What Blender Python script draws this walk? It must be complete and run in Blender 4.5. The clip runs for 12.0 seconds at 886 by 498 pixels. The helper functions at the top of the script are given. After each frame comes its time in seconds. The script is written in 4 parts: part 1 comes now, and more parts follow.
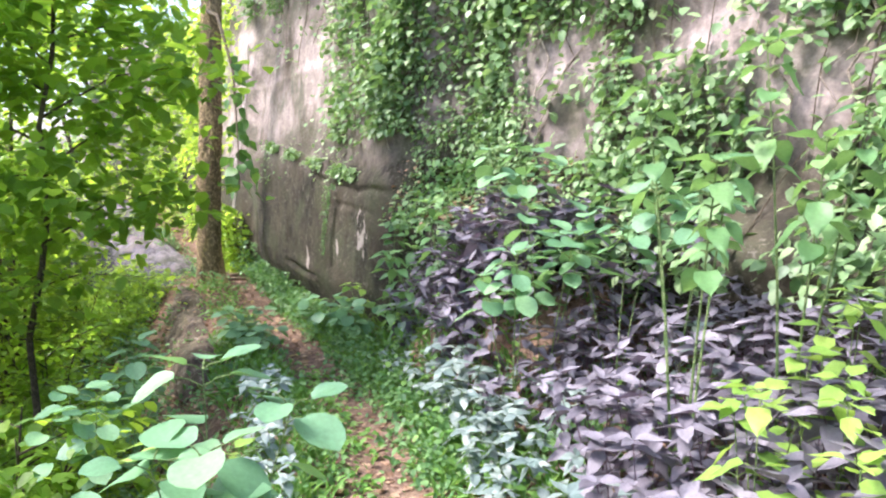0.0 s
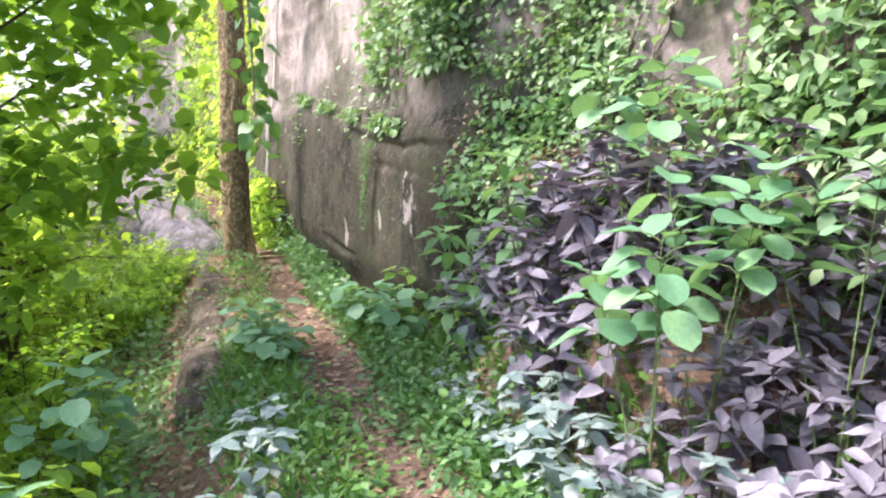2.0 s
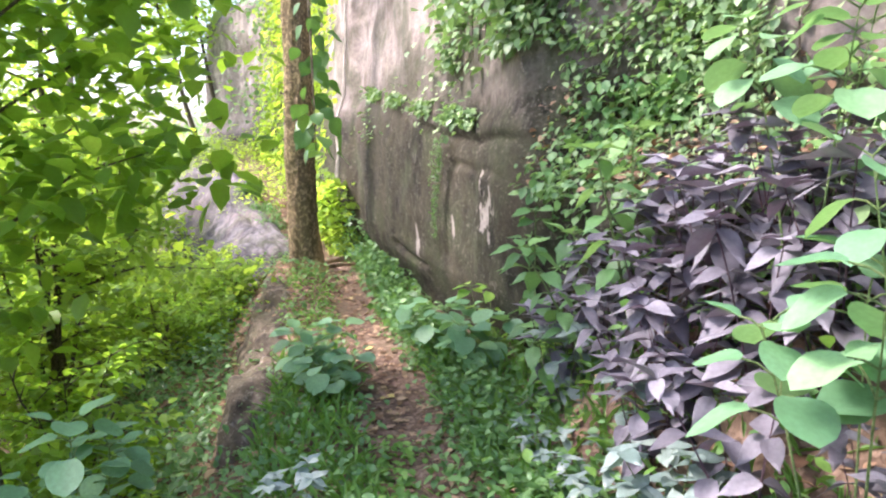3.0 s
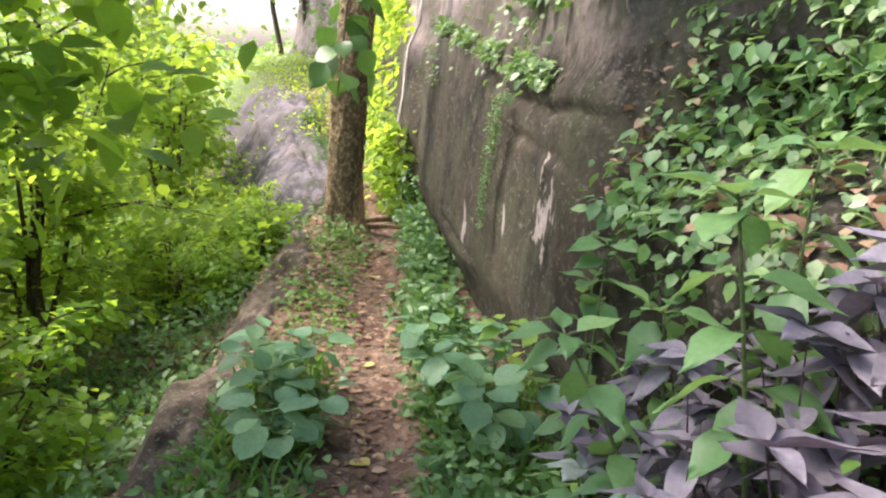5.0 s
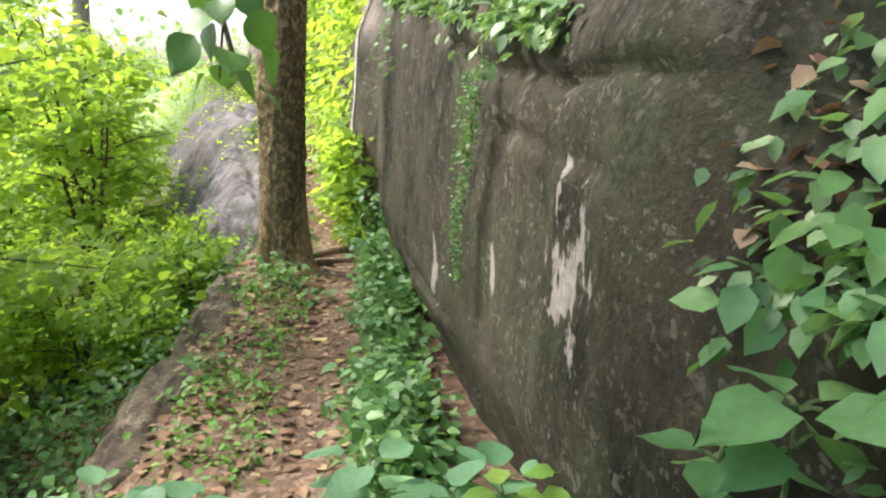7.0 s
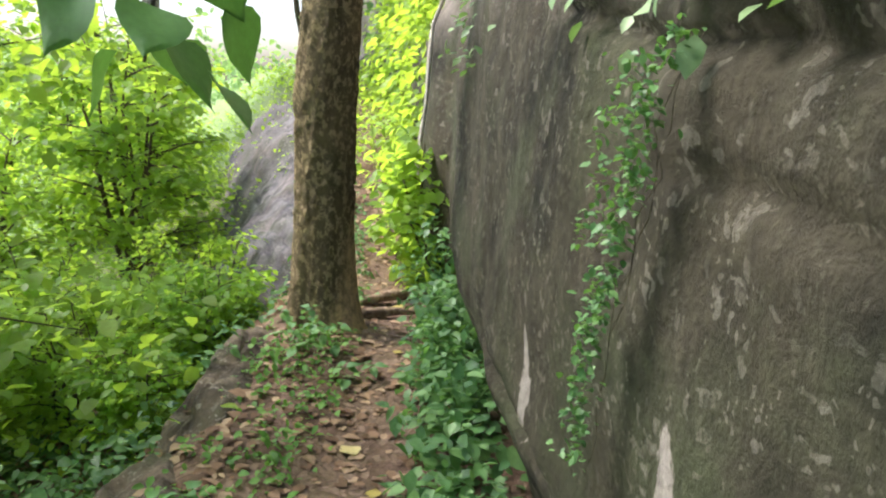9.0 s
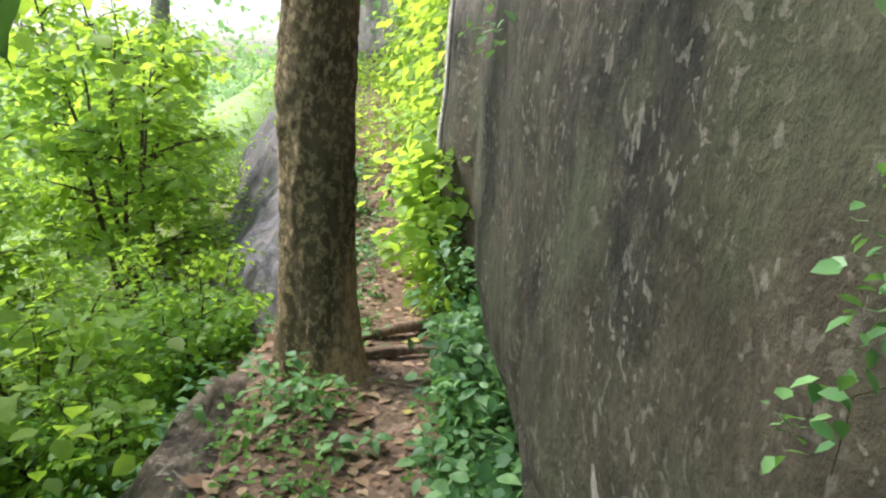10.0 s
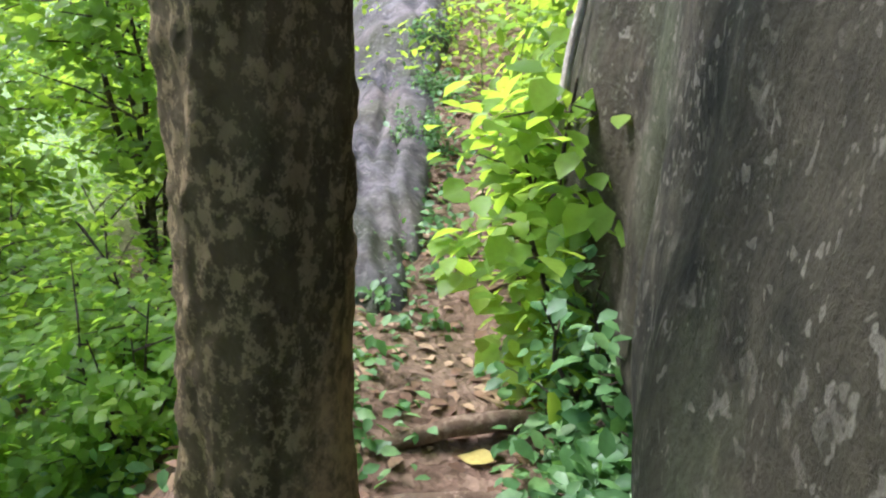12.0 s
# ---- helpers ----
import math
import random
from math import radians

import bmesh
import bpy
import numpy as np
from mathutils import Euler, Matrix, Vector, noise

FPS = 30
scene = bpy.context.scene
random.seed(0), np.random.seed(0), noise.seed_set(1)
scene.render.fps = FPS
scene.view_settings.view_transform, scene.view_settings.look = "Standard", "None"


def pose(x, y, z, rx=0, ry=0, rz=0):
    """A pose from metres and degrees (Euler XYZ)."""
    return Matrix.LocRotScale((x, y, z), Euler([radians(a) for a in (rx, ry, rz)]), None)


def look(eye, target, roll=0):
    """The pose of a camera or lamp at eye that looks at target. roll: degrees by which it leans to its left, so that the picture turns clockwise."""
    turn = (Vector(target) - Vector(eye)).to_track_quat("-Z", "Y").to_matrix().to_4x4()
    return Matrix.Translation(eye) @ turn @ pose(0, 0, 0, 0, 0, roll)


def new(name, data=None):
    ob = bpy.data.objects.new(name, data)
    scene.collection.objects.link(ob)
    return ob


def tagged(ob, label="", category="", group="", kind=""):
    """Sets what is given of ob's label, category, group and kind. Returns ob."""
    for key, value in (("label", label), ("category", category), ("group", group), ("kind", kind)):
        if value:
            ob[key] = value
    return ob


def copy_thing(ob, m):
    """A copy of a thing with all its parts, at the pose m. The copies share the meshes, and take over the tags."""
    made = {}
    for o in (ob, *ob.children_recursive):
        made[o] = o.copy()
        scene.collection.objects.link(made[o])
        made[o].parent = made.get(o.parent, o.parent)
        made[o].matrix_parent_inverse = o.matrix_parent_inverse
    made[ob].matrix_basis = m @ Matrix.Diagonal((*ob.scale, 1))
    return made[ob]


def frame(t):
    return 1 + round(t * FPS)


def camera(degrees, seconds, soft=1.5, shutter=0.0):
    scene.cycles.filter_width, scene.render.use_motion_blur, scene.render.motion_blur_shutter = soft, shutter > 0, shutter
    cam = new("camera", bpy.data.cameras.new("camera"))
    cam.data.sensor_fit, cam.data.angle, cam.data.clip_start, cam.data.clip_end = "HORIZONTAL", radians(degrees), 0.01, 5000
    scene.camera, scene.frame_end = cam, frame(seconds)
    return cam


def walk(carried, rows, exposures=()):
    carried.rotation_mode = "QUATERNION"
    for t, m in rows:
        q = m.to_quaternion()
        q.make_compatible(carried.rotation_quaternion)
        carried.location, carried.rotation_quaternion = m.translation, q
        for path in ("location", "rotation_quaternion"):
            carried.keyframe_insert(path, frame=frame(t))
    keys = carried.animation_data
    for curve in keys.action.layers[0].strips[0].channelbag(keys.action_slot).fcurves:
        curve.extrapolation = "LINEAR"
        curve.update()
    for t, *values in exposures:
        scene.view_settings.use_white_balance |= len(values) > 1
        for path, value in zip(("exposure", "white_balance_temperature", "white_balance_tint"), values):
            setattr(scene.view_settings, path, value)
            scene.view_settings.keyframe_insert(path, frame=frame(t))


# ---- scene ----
cam = camera(60.7, 12.0, soft=2.2)
METRES, EYE, TILT, LEAN, TURN = 9.0, 1.5, -6.0, 0.0, 0.0
ROWS = [
    (0.0, 0.0, 0.0, 0.0, -0.0, 0.0, -0.0),
    (0.5, -0.0073, 0.0388, -0.0009, -0.46, -0.82, 1.09),
    (1.0, -0.007, 0.0846, 0.0006, -0.56, -0.96, 1.35),
    (1.5, -0.0107, 0.1293, 0.0022, 1.04, -1.37, 0.88),
    (2.0, -0.0083, 0.1746, 0.0055, 4.6, -2.59, 1.1),
    (2.5, -0.0125, 0.2209, 0.0068, 7.8, -3.23, 1.73),
    (3.0, -0.0149, 0.2592, 0.0103, 10.89, -2.53, 1.63),
    (5.0, -0.0194, 0.4126, 0.0355, 18.42, -7.4, -5.95),
    (5.5, -0.0273, 0.4442, 0.0367, 19.13, -9.9, -5.53),
    (6.0, -0.0317, 0.4794, 0.033, 19.91, -9.63, -5.98),
    (6.5, -0.0415, 0.5222, 0.0305, 19.03, -7.03, -4.79),
    (7.0, -0.058, 0.5659, 0.0374, 16.96, -6.73, -2.63),
    (9.0, -0.1046, 0.6929, 0.0477, 22.96, -6.49, -4.5),
    (9.5, -0.1189, 0.727, 0.0499, 23.92, -7.02, -4.02),
    (10.0, -0.136, 0.7732, 0.0548, 25.13, -7.39, -3.89),
    (10.5, -0.1566, 0.819, 0.0589, 28.35, -8.57, -5.42),
    (11.0, -0.1765, 0.8643, 0.0628, 32.17, -11.2, -6.0),
    (11.5, -0.2022, 0.9077, 0.0653, 34.79, -14.52, -5.1),
    (12.0, -0.2232, 0.9534, 0.0673, 34.48, -16.07, -6.76),
]
walk(cam, [(t, pose(0, 0, EYE, TILT, LEAN, TURN) @ pose(METRES * x, METRES * y, METRES * z, 90 + pitch, roll, yaw)) for t, x, y, z, yaw, pitch, roll in ROWS], exposures=[(0.0, 2.05, 5900, 26), (3.0, 2.22, 6000, 29), (5.0, 1.9, 6250, 29), (7.0, 1.84, 6200, 17), (9.5, 1.65, 5900, 14), (12.0, 1.65, 5500, 18)])

# ---- light: hazy bright day, sun high beyond the trees on the valley side ----
world = bpy.data.worlds.new("sky")
scene.world = world
world.use_nodes = True
wn = world.node_tree
sky = wn.nodes.new("ShaderNodeTexSky")
sky.sky_type, sky.sun_disc = "NISHITA", False
SUN_EL, SUN_AZ = 53.0, -98.0          # azimuth from +y, clockwise seen from above
sky.sun_elevation, sky.sun_rotation = radians(SUN_EL), radians(SUN_AZ)
sky.air_density, sky.dust_density, sky.ozone_density = 1.0, 4.0, 1.0
wn.links.new(sky.outputs[0], wn.nodes["Background"].inputs[0])
wn.nodes["Background"].inputs[1].default_value = 0.15
sun_data = bpy.data.lights.new("sun", "SUN")
sun_data.energy, sun_data.angle, sun_data.color = 2.0, radians(18.0), (1.0, 0.95, 0.86)
sun = new("sun", sun_data)
sd = Vector((math.sin(radians(SUN_AZ)) * math.cos(radians(SUN_EL)), math.cos(radians(SUN_AZ)) * math.cos(radians(SUN_EL)), math.sin(radians(SUN_EL))))
sun.matrix_world = look(sd * 40, (0, 0, 0))


# ---- materials ----
def material(name):
    m = bpy.data.materials.new(name)
    m.use_nodes = True
    nt = m.node_tree
    nt.nodes.clear()
    out = nt.nodes.new("ShaderNodeOutputMaterial")
    return m, nt, out


def node(nt, kind, **values):
    n = nt.nodes.new(kind)
    for k, v in values.items():
        n.inputs[k].default_value = v
    return n


def ramp(nt, fac, stops, interp="LINEAR"):
    r = nt.nodes.new("ShaderNodeValToRGB")
    r.color_ramp.interpolation = interp
    while len(r.color_ramp.elements) < len(stops):
        r.color_ramp.elements.new(0.5)
    for e, (p, c) in zip(r.color_ramp.elements, stops):
        e.position, e.color = p, (*c, 1) if len(c) == 3 else c
    nt.links.new(fac, r.inputs[0])
    return r.outputs[0]


def mix(nt, fac, a, b, blend="MIX"):
    m = nt.nodes.new("ShaderNodeMix")
    m.data_type, m.blend_type = "RGBA", blend
    for sock, v in ((m.inputs[0], fac), (m.inputs[6], a), (m.inputs[7], b)):
        if isinstance(v, (int, float)):
            sock.default_value = v
        elif isinstance(v, tuple):
            sock.default_value = (*v, 1)
        else:
            nt.links.new(v, sock)
    return m.outputs[2]


def noise_tex(nt, co, scale, detail=6.0, rough=0.6):
    n = node(nt, "ShaderNodeTexNoise", Scale=scale, Detail=detail, Roughness=rough)
    nt.links.new(co, n.inputs["Vector"])
    return n.outputs["Fac"]


def stretch(nt, co, sx, sy, sz):
    mp = nt.nodes.new("ShaderNodeMapping")
    mp.inputs["Scale"].default_value = (sx, sy, sz)
    nt.links.new(co, mp.inputs["Vector"])
    return mp.outputs[0]


def finish(nt, out, colour, rough, height=None, bump=0.3, dist=0.02):
    b = nt.nodes.new("ShaderNodeBsdfPrincipled")
    nt.links.new(colour, b.inputs["Base Color"])
    b.inputs["Specular IOR Level"].default_value = 0.2
    if isinstance(rough, float):
        b.inputs["Roughness"].default_value = rough
    else:
        nt.links.new(rough, b.inputs["Roughness"])
    if height is not None:
        bp = node(nt, "ShaderNodeBump", Strength=bump, Distance=dist)
        nt.links.new(height, bp.inputs["Height"])
        nt.links.new(bp.outputs[0], b.inputs["Normal"])
    nt.links.new(b.outputs[0], out.inputs[0])
    return b


def leaf_material(name, dark, mid, light, through_col, rough=0.42, gloss=0.35, trans=0.4, island=True):
    """Leaf blade: matt colour that varies leaf by leaf, some light passing through, waxy shine."""
    m, nt, out = material(name)
    if island:
        rnd = nt.nodes.new("ShaderNodeNewGeometry").outputs["Random Per Island"]
    else:
        rnd = nt.nodes.new("ShaderNodeObjectInfo").outputs["Random"]
    co = nt.nodes.new("ShaderNodeTexCoord").outputs["Object"]
    col = ramp(nt, rnd, [(0.0, dark), (0.55, mid), (1.0, light)])
    n = noise_tex(nt, co, 55.0, 3.0)
    col = mix(nt, 0.5, col, ramp(nt, n, [(0.3, (0.55, 0.55, 0.55)), (0.7, (1.25, 1.25, 1.25))]), "MULTIPLY")
    b = nt.nodes.new("ShaderNodeBsdfPrincipled")
    nt.links.new(col, b.inputs["Base Color"])
    b.inputs["Roughness"].default_value = rough
    b.inputs["Specular IOR Level"].default_value = gloss
    bp = node(nt, "ShaderNodeBump", Strength=0.25, Distance=0.004)
    nt.links.new(n, bp.inputs["Height"])
    nt.links.new(bp.outputs[0], b.inputs["Normal"])
    tr = nt.nodes.new("ShaderNodeBsdfTranslucent")
    nt.links.new(mix(nt, 0.6, col, through_col), tr.inputs[0])
    ms = nt.nodes.new("ShaderNodeMixShader")
    ms.inputs[0].default_value = trans
    nt.links.new(b.outputs[0], ms.inputs[1])
    nt.links.new(tr.outputs[0], ms.inputs[2])
    nt.links.new(ms.outputs[0], out.inputs[0])
    return m


PURPLE = leaf_material("purple_leaf", (0.095, 0.089, 0.101), (0.16, 0.151, 0.165), (0.235, 0.223, 0.238), (0.2, 0.1, 0.16), 0.5, 0.3, 0.14, False)
GREYGREEN = leaf_material("grey_green_leaf", (0.11, 0.165, 0.14), (0.2, 0.265, 0.225), (0.29, 0.35, 0.29), (0.2, 0.35, 0.1), 0.42, 0.5, 0.2, False)
BROAD = leaf_material("broad_leaf", (0.09, 0.21, 0.1), (0.15, 0.31, 0.15), (0.22, 0.4, 0.18), (0.3, 0.55, 0.1), 0.5, 0.4, 0.3, False)
WEED = leaf_material("weed_leaf", (0.08, 0.19, 0.065), (0.14, 0.29, 0.1), (0.22, 0.39, 0.13), (0.3, 0.52, 0.09), 0.45, 0.4, 0.35, False)
YELLOWGREEN = leaf_material("yellow_green_leaf", (0.19, 0.36, 0.06), (0.27, 0.45, 0.08), (0.36, 0.53, 0.1), (0.42, 0.65, 0.08), 0.5, 0.3, 0.4, False)
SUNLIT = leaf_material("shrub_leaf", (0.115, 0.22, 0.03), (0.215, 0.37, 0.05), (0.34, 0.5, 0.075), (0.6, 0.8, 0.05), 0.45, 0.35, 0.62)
# darker copy of the shrub leaf, with the shade put into its colours
SHADE = leaf_material("shade_tinted_shrub_leaf", (0.09, 0.19, 0.025), (0.165, 0.32, 0.038), (0.26, 0.43, 0.055), (0.48, 0.72, 0.04), 0.45, 0.35, 0.62)
VINE = leaf_material("vine_leaf", (0.08, 0.155, 0.06), (0.18, 0.3, 0.12), (0.34, 0.46, 0.22), (0.25, 0.45, 0.06), 0.42, 0.4, 0.3)
HERB = leaf_material("herb_leaf", (0.05, 0.13, 0.04), (0.105, 0.225, 0.07), (0.19, 0.34, 0.11), (0.25, 0.5, 0.06), 0.45, 0.4, 0.3)
# distance haze painted into the leaf itself: paler, brighter greens for the far woods
FAR = leaf_material("far_hazed_leaf", (0.15, 0.26, 0.09), (0.25, 0.38, 0.15), (0.36, 0.48, 0.22), (0.4, 0.6, 0.12), 0.6, 0.2, 0.45)
DARKLEAF = leaf_material("heart_leaf", (0.05, 0.13, 0.035), (0.08, 0.18, 0.05), (0.12, 0.24, 0.06), (0.18, 0.38, 0.04), 0.4, 0.4, 0.3, False)
WEEDS = leaf_material("shelf_leaf", (0.08, 0.19, 0.065), (0.15, 0.3, 0.1), (0.26, 0.42, 0.14), (0.3, 0.52, 0.09), 0.45, 0.4, 0.35)
GRASS = leaf_material("grass_blade", (0.07, 0.17, 0.03), (0.12, 0.28, 0.05), (0.2, 0.36, 0.08), (0.3, 0.55, 0.06), 0.5, 0.3, 0.35)
LITTER = leaf_material("dry_leaf", (0.12, 0.07, 0.04), (0.26, 0.16, 0.095), (0.46, 0.33, 0.2), (0.4, 0.2, 0.08), 0.7, 0.2, 0.12)


def rock_material(name, dark, mid, pale, lichen, upper=None, scars=()):
    m, nt, out = material(name)
    co = nt.nodes.new("ShaderNodeTexCoord").outputs["Object"]
    big = noise_tex(nt, co, 2.1, 6.0, 0.65)
    drip = noise_tex(nt, stretch(nt, co, 2.0, 2.0, 1.1), 3.0, 8.0, 0.75)
    fine = noise_tex(nt, co, 34.0, 8.0, 0.7)
    col = mix(nt, ramp(nt, big, [(0.42, (0, 0, 0)), (0.6, (1, 1, 1))]), dark, mid)
    col = mix(nt, ramp(nt, drip, [(0.5, (0, 0, 0)), (0.68, (0.8, 0.8, 0.8))]), col, pale)
    blot = noise_tex(nt, co, 5.0, 8.0, 0.68)
    col = mix(nt, 0.85, col, ramp(nt, blot, [(0.42, (0.38, 0.38, 0.36)), (0.58, (1.4, 1.37, 1.32))]), "MULTIPLY")
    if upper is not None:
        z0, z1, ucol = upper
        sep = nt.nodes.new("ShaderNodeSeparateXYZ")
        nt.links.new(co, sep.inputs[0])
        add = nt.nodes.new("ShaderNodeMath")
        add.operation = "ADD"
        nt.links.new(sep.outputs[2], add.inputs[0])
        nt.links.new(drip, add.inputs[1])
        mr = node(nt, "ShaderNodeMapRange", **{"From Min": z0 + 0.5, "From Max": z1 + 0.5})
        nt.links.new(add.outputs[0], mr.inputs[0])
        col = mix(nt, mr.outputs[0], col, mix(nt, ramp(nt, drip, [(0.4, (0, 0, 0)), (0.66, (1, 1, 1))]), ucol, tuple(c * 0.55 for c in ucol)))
    col = mix(nt, ramp(nt, noise_tex(nt, co, 1.4, 5.0), [(0.48, (0, 0, 0)), (0.62, (0.6, 0.6, 0.6))]), col, tuple(0.5 * (m_ + q_) for m_, q_ in zip(mid, (pale[0] * 1.15, pale[1] * 0.95, pale[2] * 0.8))))
    col = mix(nt, ramp(nt, noise_tex(nt, co, 0.9, 5.0, 0.7), [(0.46, (0, 0, 0)), (0.6, (0.65, 0.65, 0.65))]), col, tuple(0.6 * m_ + 0.4 * q_ for m_, q_ in zip(mid, (0.092, 0.076, 0.048))))
    moss = noise_tex(nt, co, 2.3, 4.0)
    col = mix(nt, ramp(nt, moss, [(0.47, (0, 0, 0)), (0.66, (0.75, 0.75, 0.75))]), col, (0.06, 0.068, 0.034))
    # pale lichen scabs, taller than wide
    for sc, lo in ((10.0, 0.25), (18.0, 0.36), (32.0, 0.4)):
        v = node(nt, "ShaderNodeTexVoronoi", Scale=sc)
        warp = mix(nt, 0.16, stretch(nt, co, 0.85, 0.85, 1.0), noise_out(nt, co, 16.0), "ADD")
        nt.links.new(warp, v.inputs["Vector"])
        # each cell has a scab of its own size, many have none
        sz = ramp(nt, v.outputs["Color"], [(0.22, (1, 1, 1)), (0.88, (0.15, 0.15, 0.15))])
        sm = nt.nodes.new("ShaderNodeMath")
        sm.operation = "MULTIPLY_ADD"
        nt.links.new(sz, sm.inputs[0])
        sm.inputs[1].default_value = 0.3
        nt.links.new(v.outputs["Distance"], sm.inputs[2])
        spot = ramp(nt, sm.outputs[0], [(lo, (1, 1, 1)), (lo + 0.06, (0, 0, 0))])
        patch = ramp(nt, noise_tex(nt, co, 1.7 + sc * 0.1, 3.0), [(0.38, (0, 0, 0)), (0.6, (0.55, 0.55, 0.55))])
        col = mix(nt, mix(nt, 1.0, spot, patch, "MULTIPLY"), col, lichen)
    # bare pale scars where the crust has flaked off
    for (cx, cy, cz), (rx, ry, rz) in scars:
        mp = nt.nodes.new("ShaderNodeMapping")
        mp.inputs["Location"].default_value = (-cx / rx, -cy / ry, -cz / rz)
        mp.inputs["Scale"].default_value = (1 / rx, 1 / ry, 1 / rz)
        nt.links.new(co, mp.inputs["Vector"])
        ln = nt.nodes.new("ShaderNodeVectorMath")
        ln.operation = "LENGTH"
        nt.links.new(mp.outputs[0], ln.inputs[0])
        ad = nt.nodes.new("ShaderNodeMath")
        ad.operation = "MULTIPLY_ADD"
        nt.links.new(noise_tex(nt, stretch(nt, co, 1.6, 1.6, 1.0), 9.0, 4.0), ad.inputs[0])
        ad.inputs[1].default_value = 2.6
        nt.links.new(ln.outputs["Value"], ad.inputs[2])
        col = mix(nt, scar_mask(nt, ad.outputs[0]), col, (0.3, 0.265, 0.23))
    col = mix(nt, 0.75, col, ramp(nt, fine, [(0.3, (0.55, 0.55, 0.55)), (0.7, (1.35, 1.35, 1.35))]), "MULTIPLY")
    h = mix(nt, 0.5, fine, drip)
    finish(nt, out, col, 0.9, h, 0.8, 0.03)
    return m


def scar_mask(nt, value):
    mr = node(nt, "ShaderNodeMapRange", **{"From Min": 2.0, "From Max": 1.85})
    nt.links.new(value, mr.inputs[0])
    return mr.outputs[0]


def noise_out(nt, co, scale):
    n = node(nt, "ShaderNodeTexNoise", Scale=scale, Detail=3.0)
    nt.links.new(co, n.inputs["Vector"])
    return n.outputs["Color"]


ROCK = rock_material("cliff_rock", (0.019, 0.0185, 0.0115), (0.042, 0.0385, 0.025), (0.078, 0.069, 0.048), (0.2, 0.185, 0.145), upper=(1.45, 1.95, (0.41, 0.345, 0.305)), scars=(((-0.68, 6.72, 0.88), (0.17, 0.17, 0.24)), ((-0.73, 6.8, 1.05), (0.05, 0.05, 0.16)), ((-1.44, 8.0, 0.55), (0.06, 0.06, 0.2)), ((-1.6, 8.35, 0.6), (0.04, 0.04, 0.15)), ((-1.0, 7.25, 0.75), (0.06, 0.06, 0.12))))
SLAB = rock_material("slab_rock", (0.07, 0.066, 0.077), (0.145, 0.134, 0.145), (0.25, 0.225, 0.222), (0.28, 0.25, 0.24))
EDGE = rock_material("edge_rock", (0.08, 0.062, 0.045), (0.15, 0.117, 0.085), (0.25, 0.205, 0.155), (0.38, 0.34, 0.28))


def ground_material():
    m, nt, out = material("ground_soil")
    co = nt.nodes.new("ShaderNodeTexCoord").outputs["Object"]
    a = noise_tex(nt, co, 1.1, 6.0)
    b = noise_tex(nt, co, 14.0, 8.0, 0.7)
    c = noise_tex(nt, co, 60.0, 5.0, 0.7)
    col = mix(nt, ramp(nt, b, [(0.35, (0, 0, 0)), (0.65, (1, 1, 1))]), (0.085, 0.052, 0.034), (0.185, 0.12, 0.082))
    col = mix(nt, ramp(nt, a, [(0.45, (0, 0, 0)), (0.65, (0.7, 0.7, 0.7))]), col, (0.16, 0.12, 0.07))
    v = node(nt, "ShaderNodeTexVoronoi", Scale=26.0)
    nt.links.new(mix(nt, 0.2, co, noise_out(nt, co, 8.0), "ADD"), v.inputs["Vector"])
    col = mix(nt, ramp(nt, v.outputs["Color"], [(0.62, (0, 0, 0)), (0.7, (0.7, 0.7, 0.7))]), col, (0.26, 0.18, 0.125))
    col = mix(nt, 0.6, col, ramp(nt, c, [(0.3, (0.6, 0.6, 0.6)), (0.7, (1.3, 1.3, 1.3))]), "MULTIPLY")
    sep = nt.nodes.new("ShaderNodeSeparateXYZ")
    nt.links.new(co, sep.inputs[0])
    mr = node(nt, "ShaderNodeMapRange", **{"From Min": -6.0, "From Max": -9.0})
    nt.links.new(sep.outputs[0], mr.inputs[0])
    col = mix(nt, mr.outputs[0], col, mix(nt, b, (0.14, 0.22, 0.07), (0.3, 0.38, 0.16)))
    finish(nt, out, col, 0.95, mix(nt, 0.5, b, v.outputs["Distance"]), 0.8, 0.03)
    return m


